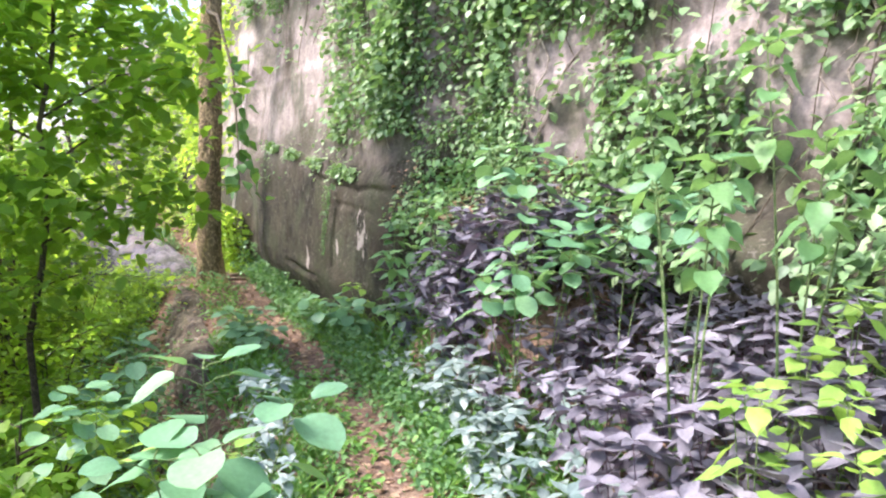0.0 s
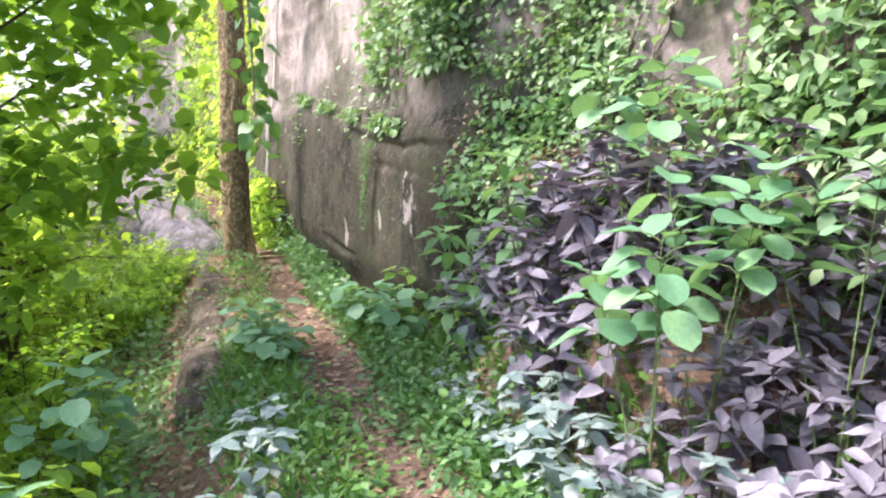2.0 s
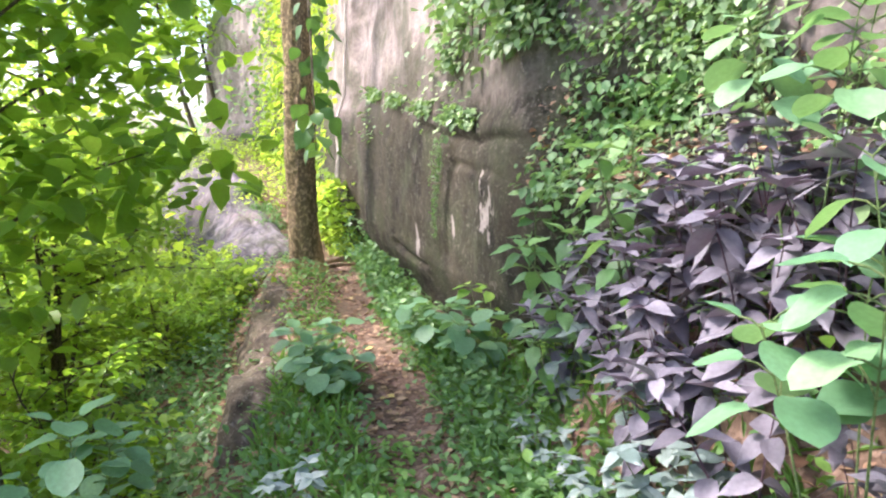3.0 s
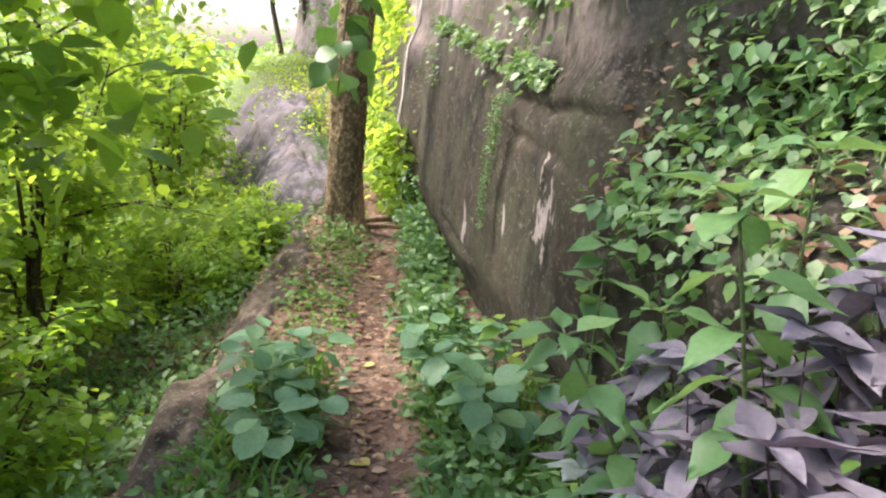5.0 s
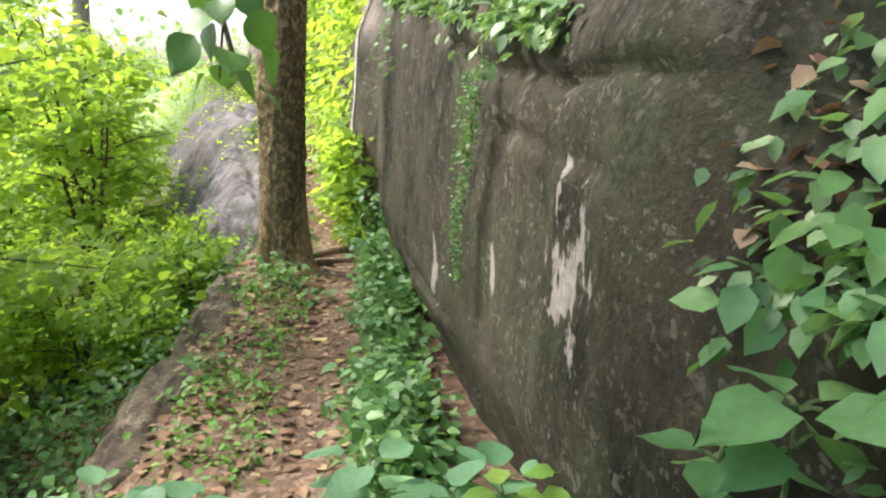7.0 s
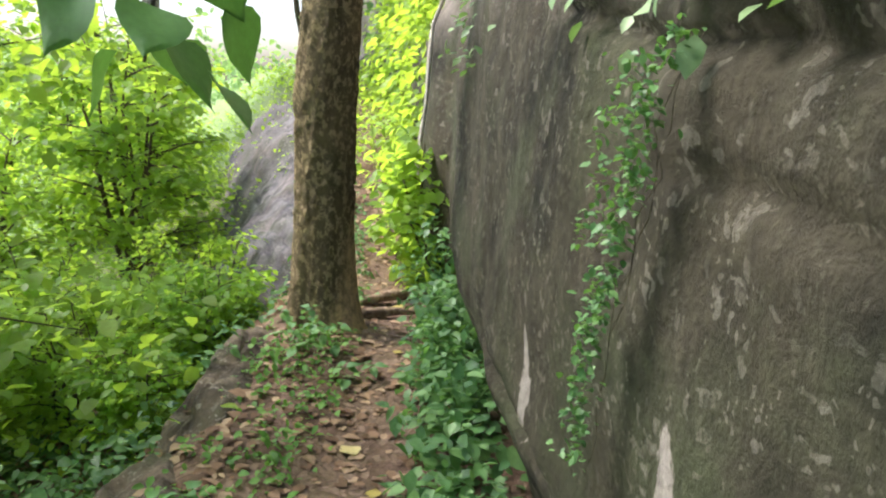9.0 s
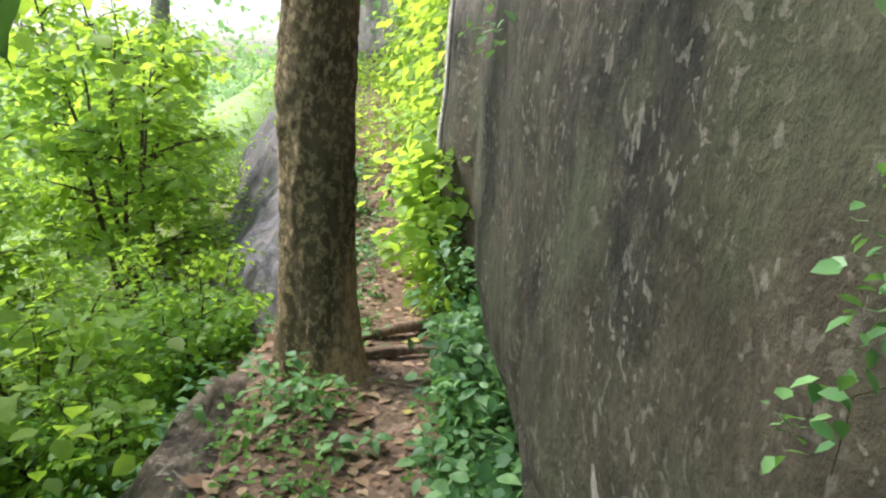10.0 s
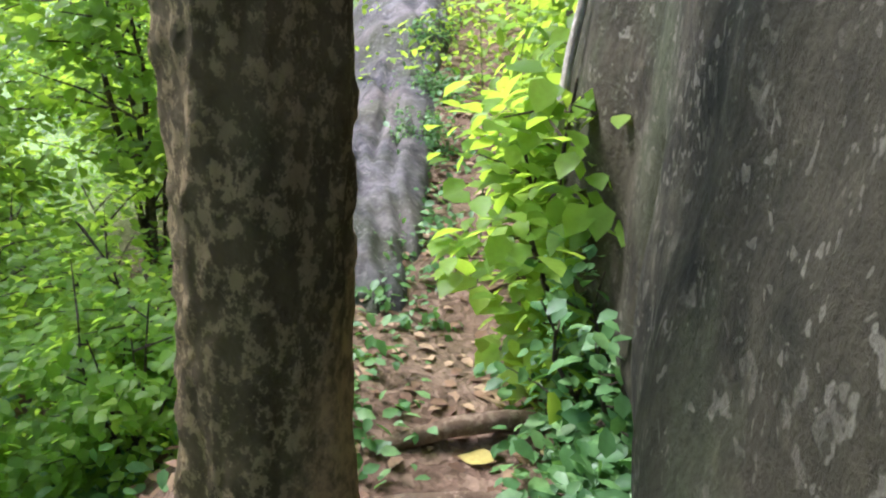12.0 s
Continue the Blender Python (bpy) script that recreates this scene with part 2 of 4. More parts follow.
def bark_material(name, dark, mid, pale, sunlit_foot=False):
    m, nt, out = material(name)
    co = nt.nodes.new("ShaderNodeTexCoord").outputs["Object"]
    a = noise_tex(nt, stretch(nt, co, 1, 1, 0.6), 9.0, 7.0, 0.7)
    b = noise_tex(nt, stretch(nt, co, 1, 1, 0.7), 36.0, 8.0, 0.75)
    col = mix(nt, ramp(nt, a, [(0.34, (0, 0, 0)), (0.64, (1, 1, 1))]), dark, mid)
    col = mix(nt, ramp(nt, b, [(0.5, (0, 0, 0)), (0.56, (0.9, 0.9, 0.9))]), col, pale)
    col = mix(nt, ramp(nt, noise_tex(nt, co, 3.0), [(0.5, (0, 0, 0)), (0.7, (0.5, 0.5, 0.5))]), col, (0.09, 0.09, 0.04))
    if sunlit_foot:
        # warm sunlight painted as a flaky orange patch on the foot, on the path side
        sep = nt.nodes.new("ShaderNodeSeparateXYZ")
        nt.links.new(co, sep.inputs[0])
        side = node(nt, "ShaderNodeMath")
        side.operation = "MULTIPLY_ADD"
        side.inputs[1].default_value = 3.0
        xy = nt.nodes.new("ShaderNodeMath")
        xy.operation = "ADD"
        nt.links.new(sep.outputs[0], xy.inputs[0])
        nt.links.new(sep.outputs[1], xy.inputs[1])
        nt.links.new(xy.outputs[0], side.inputs[0])
        nt.links.new(a, side.inputs[2])
        low = node(nt, "ShaderNodeMath")
        low.operation = "MULTIPLY_ADD"
        low.inputs[1].default_value = -1.1
        nt.links.new(sep.outputs[2], low.inputs[0])
        nt.links.new(side.outputs[0], low.inputs[2])
        flaky = ramp(nt, b, [(0.38, (0.25, 0.25, 0.25)), (0.55, (1, 1, 1))])
        col = mix(nt, mix(nt, 1.0, ramp(nt, low.outputs[0], [(0.34, (0, 0, 0)), (0.62, (0.9, 0.9, 0.9))]), flaky, "MULTIPLY"), col, (0.62, 0.41, 0.21))
    finish(nt, out, col, 0.9, b, 1.0, 0.03)
    return m


SOIL = ground_material()
BARK = bark_material("bark", (0.095, 0.072, 0.04), (0.22, 0.162, 0.088), (0.47, 0.345, 0.19), True)
ROOT = bark_material("root_bark", (0.19, 0.125, 0.08), (0.31, 0.215, 0.145), (0.43, 0.32, 0.22))
BARK_PALE = bark_material("pale_bark", (0.2, 0.17, 0.13), (0.32, 0.27, 0.21), (0.5, 0.43, 0.35))
DEADWOOD = bark_material("dead_wood", (0.42, 0.37, 0.31), (0.58, 0.52, 0.45), (0.72, 0.66, 0.58))
TWIG = bark_material("twig_bark", (0.05, 0.04, 0.025), (0.09, 0.07, 0.045), (0.15, 0.12, 0.08))
STEM_GREEN = bark_material("green_stem", (0.09, 0.16, 0.05), (0.16, 0.25, 0.08), (0.26, 0.34, 0.13))
STEM_PURPLE = bark_material("purple_stem", (0.07, 0.045, 0.06), (0.12, 0.07, 0.09), (0.2, 0.13, 0.13))


# ---- mesh helpers ----
rng = np.random.default_rng(7)


def np_mesh(name, verts, tris, mat, smooth=False):
    verts, tris = np.asarray(verts, np.float32).reshape(-1, 3), np.asarray(tris, np.int32)
    me = bpy.data.meshes.new(name)
    k = tris.shape[1]
    me.vertices.add(len(verts))
    me.vertices.foreach_set("co", verts.ravel())
    me.loops.add(tris.size)
    me.loops.foreach_set("vertex_index", tris.ravel())
    me.polygons.add(len(tris))
    me.polygons.foreach_set("loop_start", np.arange(0, tris.size, k, dtype=np.int32))
    me.polygons.foreach_set("loop_total", np.full(len(tris), k, np.int32))
    me.update(calc_edges=True)
    me.validate()
    me.materials.append(mat)
    me.polygons.foreach_set("use_smooth", np.full(len(me.polygons), smooth))
    return me


def piece(name, me, parent=None, m=None, label=""):
    ob = new(name, me)
    if parent is not None:
        ob.parent = parent
    if m is not None:
        ob.matrix_basis = m
    if label:
        ob["label"] = label
    return ob


def thing(name, label, category, place=(0, 0, 0), group="", kind=""):
    ob = new(name)
    ob.empty_display_size = 0.1
    ob.location = place
    return tagged(ob, label, category, group, kind)


def fbm(p, scale, octaves=4):
    v, a, q = 0.0, 1.0, Vector(p) * scale
    for _ in range(octaves):
        v += a * noise.noise(q)
        q, a = q * 2.1, a * 0.5
    return v


def tube(points, radii, sides=6, wob=0.0):
    """A tapered tube along points, closed at its end. Vertices and quads."""
    pts = [Vector(p) for p in points]
    vs, fs = [], []
    for i, p in enumerate(pts):
        d = (pts[min(i + 1, len(pts) - 1)] - pts[max(i - 1, 0)]).normalized()
        u = d.cross(Vector((0.31, 0.95, 0.05))).normalized()
        w = d.cross(u)
        for k in range(sides):
            a = 2 * math.pi * k / sides
            r = radii[i] * (1 + wob * noise.noise((p + 0.7 * (u * math.cos(a) + w * math.sin(a))) * 2.3))
            vs.append(p + r * (u * math.cos(a) + w * math.sin(a)))
        if i:
            for k in range(sides):
                a, b = (i - 1) * sides + k, (i - 1) * sides + (k + 1) % sides
                fs.append((a, b, b + sides, a + sides))
    return vs, fs


def join(list_of):
    vs, fs = [], []
    for v, f in list_of:
        o = len(vs)
        vs.extend(v)
        fs.extend([tuple(i + o for i in q) for q in f])
    return [tuple(v) for v in vs], fs


LEAF_V = np.array([(0, 0, 0), (-0.3, 0.28, 0.05), (0.3, 0.28, 0.05), (0, 0.42, -0.02), (-0.26, 0.66, 0.02), (0.26, 0.66, 0.02), (0, 1.0, -0.14)])
LEAF_F = np.array([(0, 3, 1), (0, 2, 3), (1, 3, 4), (3, 2, 5), (3, 6, 4), (3, 5, 6)])


def leaf_cloud(P, size, tilt=0.5, width=1.0, up=None, az=None):
    """Vertices and triangles of many small leaves at P. tilt: spread of the blade's pitch; up: mean droop."""
    n = len(P)
    az = rng.uniform(0, 2 * np.pi, n) if az is None else az
    pt = rng.normal(-0.25 if up is None else up, tilt, n)
    rl = rng.normal(0, tilt * 0.8, n)
    ca, sa, cp, sp, cr, sr = np.cos(az), np.sin(az), np.cos(pt), np.sin(pt), np.cos(rl), np.sin(rl)
    L = LEAF_V * np.array([width, 1, 1])
    V = L[None] * np.asarray(size).reshape(-1, 1, 1)
    x, y, z = V[..., 0], V[..., 1], V[..., 2]
    x, z = x * cr[:, None] + z * sr[:, None], -x * sr[:, None] + z * cr[:, None]
    y, z = y * cp[:, None] - z * sp[:, None], y * sp[:, None] + z * cp[:, None]
    x, y = x * ca[:, None] - y * sa[:, None], x * sa[:, None] + y * ca[:, None]
    W = np.stack([x, y, z], -1) + np.asarray(P)[:, None, :]
    F = LEAF_F[None] + 7 * np.arange(n)[:, None, None]
    return W.reshape(-1, 3), F.reshape(-1, 3)


def blade(length, width, droop, fold, teeth=0.0, round_=False):
    """One large leaf, base at the origin, along +y: folded on its midrib, arched, with a pointed or round outline."""
    rows, cols = 7, (-1.0, -0.5, 0.0, 0.5, 1.0)
    vs, fs = [], []
    for i in range(rows):
        t = i / (rows - 1)
        w = (max(0.0, math.sin(math.pi * min(1, t * 0.93 + 0.07))) ** 0.6 if round_ else max(0.0, math.sin(math.pi * t ** 0.72)) ** 0.9) * width / 2
        w = max(w, 0.004 * length)
        w *= 1 + teeth * (1 if i % 2 else -1)
        for c in cols:
            vs.append((c * w, length * (t * (1 - 0.12 * abs(c) * (0 if round_ else 1))), abs(c) ** 1.2 * fold * w - droop * length * t * t + 0.03 * length * math.sin(7 * t) * abs(c)))
    for i in range(rows - 1):
        for k in range(4):
            a = i * 5 + k
            fs.append((a, a + 1, a + 6, a + 5))
    return vs, fs


# ---- the lie of the land ----
PATH = np.array([(-60, 3.0), (-6, 0.5), (-2, 0.1), (0, 0.02), (2, -0.1), (3.4, -0.28), (4.3, -0.4), (5.1, -0.8), (6.1, -1.17), (6.8, -1.45), (7.8, -1.9), (8.5, -2.17), (9.3, -2.5), (9.9, -2.76), (10.5, -3.07), (11.4, -3.62), (12.8, -4.5), (14.5, -5.75), (18, -8.9), (60, -30)])
RISE = np.array([(-60, 0), (7.5, 0.02), (9.4, 0.1), (10.4, 0.08), (11.2, 0.16), (12.2, 0.36), (13.4, 0.62), (15, 1.0), (18, 1.6), (60, 3)])


def path_x(y):
    return np.interp(y, PATH[:, 0], PATH[:, 1])


def ss(a, b, x):
    t = np.clip((x - a) / (b - a), 0, 1)
    return t * t * (3 - 2 * t)


def height(x, y):
    s = (x - path_x(y)) * np.where(y > 4, 0.88, 0.98)
    g = np.interp(y, RISE[:, 0], RISE[:, 1])
    dl = np.maximum(-s - 0.42, 0)
    left = -(0.95 * ss(0, 1.1, dl) + 0.2 * np.maximum(dl - 0.9, 0)) * (1 - 0.45 * ss(3.5, 0.5, y))
    left = np.maximum(left, -2.6)
    dr = np.maximum(s - 0.28, 0)
    bed = 0.32 * ss(0, 1.3, dr) + 0.45 * ss(1.2, 2.4, dr)
    right = bed * ss(7.6, 6.2, y)
    right = right + 0.62 * ss(0.1, 0.6, dr) * ss(3.8, 4.6, y) * ss(5.75, 5.1, y) * ss(2.0, 1.3, dr)
    rut = -0.05 * np.exp(-(s / 0.22) ** 2)
    return g + left + right + rut


def ground(x, y):
    return float(height(np.float64(x), np.float64(y))) + 0.035 * fbm((x, y, 0), 1.7)


def axis(lo, hi, step, far):
    a = np.arange(lo, hi + step / 2, step)
    g = step * 1.35 ** np.arange(1, 60)
    g = np.cumsum(g)
    g = g[g < far]
    return np.concatenate([(lo - g)[::-1], a, hi + g])


gx, gy = axis(-7.5, 3.2, 0.09, 700), axis(-1.5, 15.0, 0.09, 700)
GX, GY = np.meshgrid(gx, gy)
GZ = height(GX, GY)
near = (np.abs(GX + 2) < 9) & (np.abs(GY - 6.5) < 12)
for j, i in zip(*np.nonzero(near)):
    GZ[j, i] += 0.035 * fbm((GX[j, i], GY[j, i], 0), 1.7) + 0.012 * noise.noise((GX[j, i] * 7, GY[j, i] * 7, 3))
nx, ny = len(gx), len(gy)
idx = np.arange(nx * ny).reshape(ny, nx)
quads = np.stack([idx[:-1, :-1], idx[:-1, 1:], idx[1:, 1:], idx[1:, :-1]], -1).reshape(-1, 4)
ground_ob = tagged(new("ground", np_mesh("ground", np.stack([GX, GY, GZ], -1), quads, SOIL, True)), "reddish trodden earth path with banks of soil", "ground", kind="structure")

# ---- cliff along the path ----
BASE = [(3.4, -4.0), (3.1, -1.0), (2.7, 1.5), (2.05, 3.1), (1.3, 4.05), (0.68, 4.7), (0.22, 5.2), (-0.12, 5.65), (-0.42, 6.2), (-0.78, 6.9), (-1.2, 7.65), (-1.66, 8.47), (-2.08, 9.25), (-2.36, 9.85), (-2.55, 10.25), (-2.72, 10.36), (-2.93, 10.72), (-3.27, 11.5), (-3.9, 12.8), (-4.85, 14.4), (-6.4, 16.4), (-9.0, 19.0)]
CREST_BACK = [(0.3, 4.4), (1.2, 4.7), (4.0, 5.2), (9.0, 5.0), (10.5, -1.5)]


def cliff_profile(z, k, y):
    """How far the face lies back at height z; k is 1 on the stepped stretch with the soil shelf."""
    ledge = 1.5 + 0.14 * min(max(y - 7.5, -0.5), 1.5)
    main = 0.055 * float(ss(ledge - 0.06, ledge + 0.1, z)) + 0.1 * max(z - ledge, 0) - 0.05 * math.sin(max(0, min(1, z / ledge)) * math.pi) + 0.10 * float(ss(0.45, 0.1, z))
    step = 0.03 * z + 0.42 * float(ss(1.0, 1.42, z)) + 0.22 * max(z - 1.2, 0)
    return main * (1 - k) + step * k


def cliff_base(n=260):
    pts = [Vector((*p, 0)) for p in BASE]
    d = [0]
    for a, b in zip(pts, pts[1:]):
        d.append(d[-1] + (b - a).length)
    s = np.concatenate([np.linspace(0, 9, 70), np.linspace(9, 17.5, 210)[1:], np.linspace(17.5, d[-1], 50)[1:]])
    s = s[s <= d[-1]]
    X = np.interp(s, d, [p.x for p in pts])
    Y = np.interp(s, d, [p.y for p in pts])
    ker = np.ones(5) / 5
    X[2:-2], Y[2:-2] = np.convolve(X, ker, "valid"), np.convolve(Y, ker, "valid")
    return X, Y


CX, CY = cliff_base()
TX, TY = np.gradient(CX), np.gradient(CY)
TL = np.hypot(TX, TY)
NX, NY = TY / TL, -TX / TL           # points back into the hill
CZ = np.concatenate([np.arange(-1.2, 0, 0.2), np.arange(0, 1.9, 0.025), np.arange(1.9, 2.6, 0.05), np.arange(2.6, 4.3, 0.1)])


CRACKS = [(lambda y: 1.38 + 0.14 * min(max(y - 7.5, -0.5), 1.5), 6.4, 8.0, 0.035), (lambda y: 1.16 + 0.1 * (y - 7.1), 6.5, 7.35, 0.022), (lambda y: 0.42 + 0.1 * (y - 8.2), 7.9, 8.6, 0.08)]


def cliff_point(i, z):
    k = float(ss(6.45, 5.85, CY[i]))
    o = cliff_profile(z, k, CY[i])
    p = Vector((CX[i], CY[i], z))
    amp = 0.5 + 0.9 * k + 0.6 * float(ss(2.0, 3.0, z))
    o += amp * (0.07 * fbm(p, 1.3, 3) + 0.025 * fbm((p.x * 3, p.y * 3, p.z * 1.1), 1.6, 4))
    o += 0.05 * float(ss(0.55, 0.75, noise.noise(Vector((p.x * 0.9, p.y * 0.9, p.z * 0.4 + 7)))))
    wave = 0.05 * noise.noise((CY[i] * 2.2, 0, 4)) + 0.015 * noise.noise((CY[i] * 9, 0, 8))
    for zc, y0, y1, depth in CRACKS:
        zz = zc(CY[i]) + wave
        o += depth * math.exp(-((z - zz) / 0.022) ** 2) * float(ss(y0 - 0.15, y0 + 0.1, CY[i])) * float(ss(y1 + 0.15, y1 - 0.1, CY[i]))
    # upright crevice near the far corner
    o += 0.09 * math.exp(-((CY[i] - 9.93 - 0.06 * (z - 0.7)) / 0.04) ** 2) * float(ss(0.4, 0.55, z)) * float(ss(0.95, 0.8, z))
    return Vector((CX[i] + NX[i] * o, CY[i] + NY[i] * o, z))


cv, rows_n = [], len(CZ) + len(CREST_BACK)
for i in range(len(CX)):
    for z in CZ:
        cv.append(tuple(cliff_point(i, float(z))))
    for o, z in CREST_BACK:
        o += cliff_profile(4.3, float(ss(6.45, 5.85, CY[i])), CY[i])
        cv.append((CX[i] + NX[i] * o, CY[i] + NY[i] * o, z + 0.3 * noise.noise((CX[i], CY[i], o))))
ci = np.arange(len(cv)).reshape(len(CX), rows_n)
cq = np.stack([ci[:-1, :-1], ci[:-1, 1:], ci[1:, 1:], ci[1:, :-1]], -1).reshape(-1, 4)
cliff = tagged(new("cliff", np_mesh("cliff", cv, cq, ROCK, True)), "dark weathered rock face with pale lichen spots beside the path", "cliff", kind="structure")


def boulder(name, label, mat, centre, radii, turn, seed, rough=0.16, power=0.75, segs=96, pitch=0.0, ribs=0.05):
    """A weathered boulder: a flattened round form, broken by noise and grooves."""
    vs, fs = [], []
    rings = segs // 2
    for j in range(rings + 1):
        ph = math.pi * j / rings
        for i in range(segs):
            th = 2 * math.pi * i / segs
            d = Vector((math.sin(ph) * math.cos(th), math.sin(ph) * math.sin(th), math.cos(ph)))
            q = Vector([math.copysign(abs(c) ** power, c) for c in d])
            r = 1 + rough * fbm(d + Vector((seed, 0, 0)), 1.6, 4) + ribs * fbm((d.x * 6 + seed, d.y * 2, d.z * 6), 1.4, 4)
            vs.append((q.x * radii[0] * r, q.y * radii[1] * r, q.z * radii[2] * r))
        if j:
            for i in range(segs):
                a, b = (j - 1) * segs + i, (j - 1) * segs + (i + 1) % segs
                fs.append((a, a + segs, b + segs, b))
    ob = tagged(new(name, np_mesh(name, vs, fs, mat, True)), label, "boulder")
    ob.matrix_world = pose(*centre, pitch, 0, turn)
    return ob


def slab_ridge(y0, y1, nu=130, nv=60):
    """A long rock slab beside the climbing path: a rounded crown, ribs along its length and a steep outer side."""
    vs, fs = [], []
    prof_o = (0.22, 0.34, 0.46, 0.62, 0.95, 1.3, 1.7, 2.1, 2.5)
    prof_z = (-0.3, 0.0, 0.1, 0.13, 0.05, -0.18, -0.7, -1.3, -1.9)
    for i in range(nu + 1):
        y = y0 + (y1 - y0) * i / nu
        g = float(np.interp(y, RISE[:, 0], RISE[:, 1]))
        fade = 0.45 * float(ss(y0 + 0.6, y0, y)) + 0.8 * float(ss(y1 - 1.0, y1, y))
        hump = 0.07 * math.sin(y * 2.4) + 0.05 * noise.noise((y * 1.7, 3, 0))
        for j in range(nv + 1):
            o = 0.22 + (2.5 - 0.22) * (j / nv) ** 1.25
            wide = 1.0 - 0.3 * float(ss(y0 + 1.2, y0, y))
            x = float(path_x(y)) - 0.22 - (o - 0.22) * wide - 0.06 * noise.noise((y * 1.3, o, 9))
            z = g + float(np.interp(o, prof_o, prof_z)) + hump - fade
            p = Vector((x, y, z))
            z += 0.06 * fbm((p.x * 1.2, p.y * 1.2, p.z * 1.2), 1.3, 3) + 0.035 * fbm((o * 7, y * 1.6, 0.0), 1.2, 4)
            crease = noise.noise((o * 4.0 - y * 0.8, y * 0.7, 5.0))
            z -= 0.06 * math.exp(-(crease / 0.09) ** 2)
            vs.append((x, y, z))
        if i:
            for j in range(nv):
                q_ = (i - 1) * (nv + 1) + j
                fs.append((q_, q_ + 1, q_ + nv + 2, q_ + nv + 1))
    return tagged(new("boulder", np_mesh("boulder", vs, fs, SLAB, True)), "pale grey ribbed rock slab rising beside the path", "boulder")


slab_ridge(9.95, 16.0)
# rock lip that holds the path's outer edge
for cx, cy, cz, r, tn, sd_ in ((-2.02, 6.3, -0.42, (0.28, 0.75, 0.42), 22, 5), (-2.5, 7.6, -0.42, (0.28, 0.85, 0.45), 25, 9), (-3.0, 8.85, -0.4, (0.27, 0.8, 0.45), 24, 14), (-3.45, 10.2, -0.5, (0.25, 0.8, 0.45), 28, 21)):
    boulder("edge_stone", "long brown stone lip holding the path's outer edge", EDGE, (cx, cy, cz), r, tn, sd_, 0.2, 0.8, 64)


# ---- trees ----
def crown_leaves(tips, per, spread, size, tilt=0.5):
    P = np.repeat(np.array(tips), per, 0)
    P = P + rng.normal(0, 1, P.shape) * np.array(spread)
    return P, rng.uniform(0.65, 1.25, len(P)) * size


def main_tree():
    tree = thing("tree", "straight forest tree with grey-brown bark beside the path", "tree", (-2.95, 9.4, 0))
    spine = TRUNK
    vs, fs = [], []
    zs = np.concatenate([np.arange(-0.3, 2.4, 0.014), np.arange(2.4, 8.1, 0.2)])
    sides = 100
    for i, z in enumerate(zs):
        cx, cy, r = (float(np.interp(z, [s[0] for s in spine], [s[k] for s in spine])) for k in (1, 2, 3))
        for k in range(sides):
            a = 2 * math.pi * k / sides
            flare = 0.13 * math.exp(-max(z, 0) / 0.17) * (0.5 + 0.3 * math.cos(3 * a + 0.6) + 0.6 * math.cos(a - 0.5))
            d = Vector((math.cos(a), math.sin(a), z * 1.0))
            rr = r + flare + 0.012 * fbm((d.x * 1.2, d.y * 1.2, z * 1.3), 1.5, 3) + 0.005 * fbm((d.x * 5, d.y * 5, z * 12), 1.0, 3) + 0.007 * float(ss(0.12, 0.4, noise.noise((d.x * 4.5, d.y * 4.5, z * 22)))) * float(ss(-0.3, 0.35, noise.noise((d.x * 1.1 + 3, d.y * 1.1, z * 1.6))))
            vs.append((cx + 2.95 + math.cos(a) * rr, cy - 9.4 + math.sin(a) * rr, z))
        if i:
            for k in range(sides):
                a, b = (i - 1) * sides + k, (i - 1) * sides + (k + 1) % sides
                fs.append((a, b, b + sides, a + sides))
    piece("trunk", np_mesh("trunk", vs, fs, BARK, True), tree, label="mottled grey-brown bark, warm sunlight painted orange at the foot")
    limbs, tips = [], []
    r2 = random.Random(4)
    for k in range(9):
        z0 = 4.2 + 0.42 * k
        a = k * 2.4 + 0.5
        L = r2.uniform(1.3, 2.4)
        pts = [(0.28 + math.cos(a) * L * t, 0.0 + math.sin(a) * L * t, z0 + 1.1 * t - 0.35 * t * t) for t in (0, 0.3, 0.6, 1.0)]
        limbs.append(tube(pts, (0.05, 0.035, 0.022, 0.008), 6))
        tips += [pts[2], pts[3], tuple((np.array(pts[2]) + np.array(pts[3])) / 2)]
    for v, f in limbs:
        piece("limb", np_mesh("limb", v, f, BARK, True), tree)
    P, S = crown_leaves(tips, 110, (0.4, 0.4, 0.25), 0.12)
    v, f = leaf_cloud(P, S, 0.5, 1.1)
    tagged(piece("crown", np_mesh("crown", v, f, SUNLIT, True), tree), kind="stuff")
    # low drooping branch with heart-shaped leaves
    pts = [Vector(p) for p in ((0.1, 0.0, 3.4), (0.45, -0.8, 3.2), (0.8, -1.5, 2.5), (0.95, -1.95, 1.75), (1.0, -2.12, 1.3))]
    v, f = tube(pts, (0.03, 0.022, 0.014, 0.007, 0.003), 6)
    branch = piece("hanging_branch", np_mesh("hanging_branch", v, f, TWIG, True), tree)
    v, f = blade(0.15, 0.125, 0.2, 0.15)
    big_leaf = np_mesh("leaf", v, f, DARKLEAF, True)
    for k in range(40):
        t = 0.42 + 0.58 * k / 39
        i = min(int(t * 4), 3)
        p = pts[i].lerp(pts[i + 1], t * 4 - i)
        a = r2.uniform(0, 6.28)
        e = p + Vector((math.cos(a), math.sin(a), -0.2)) * r2.uniform(0.03, 0.16)
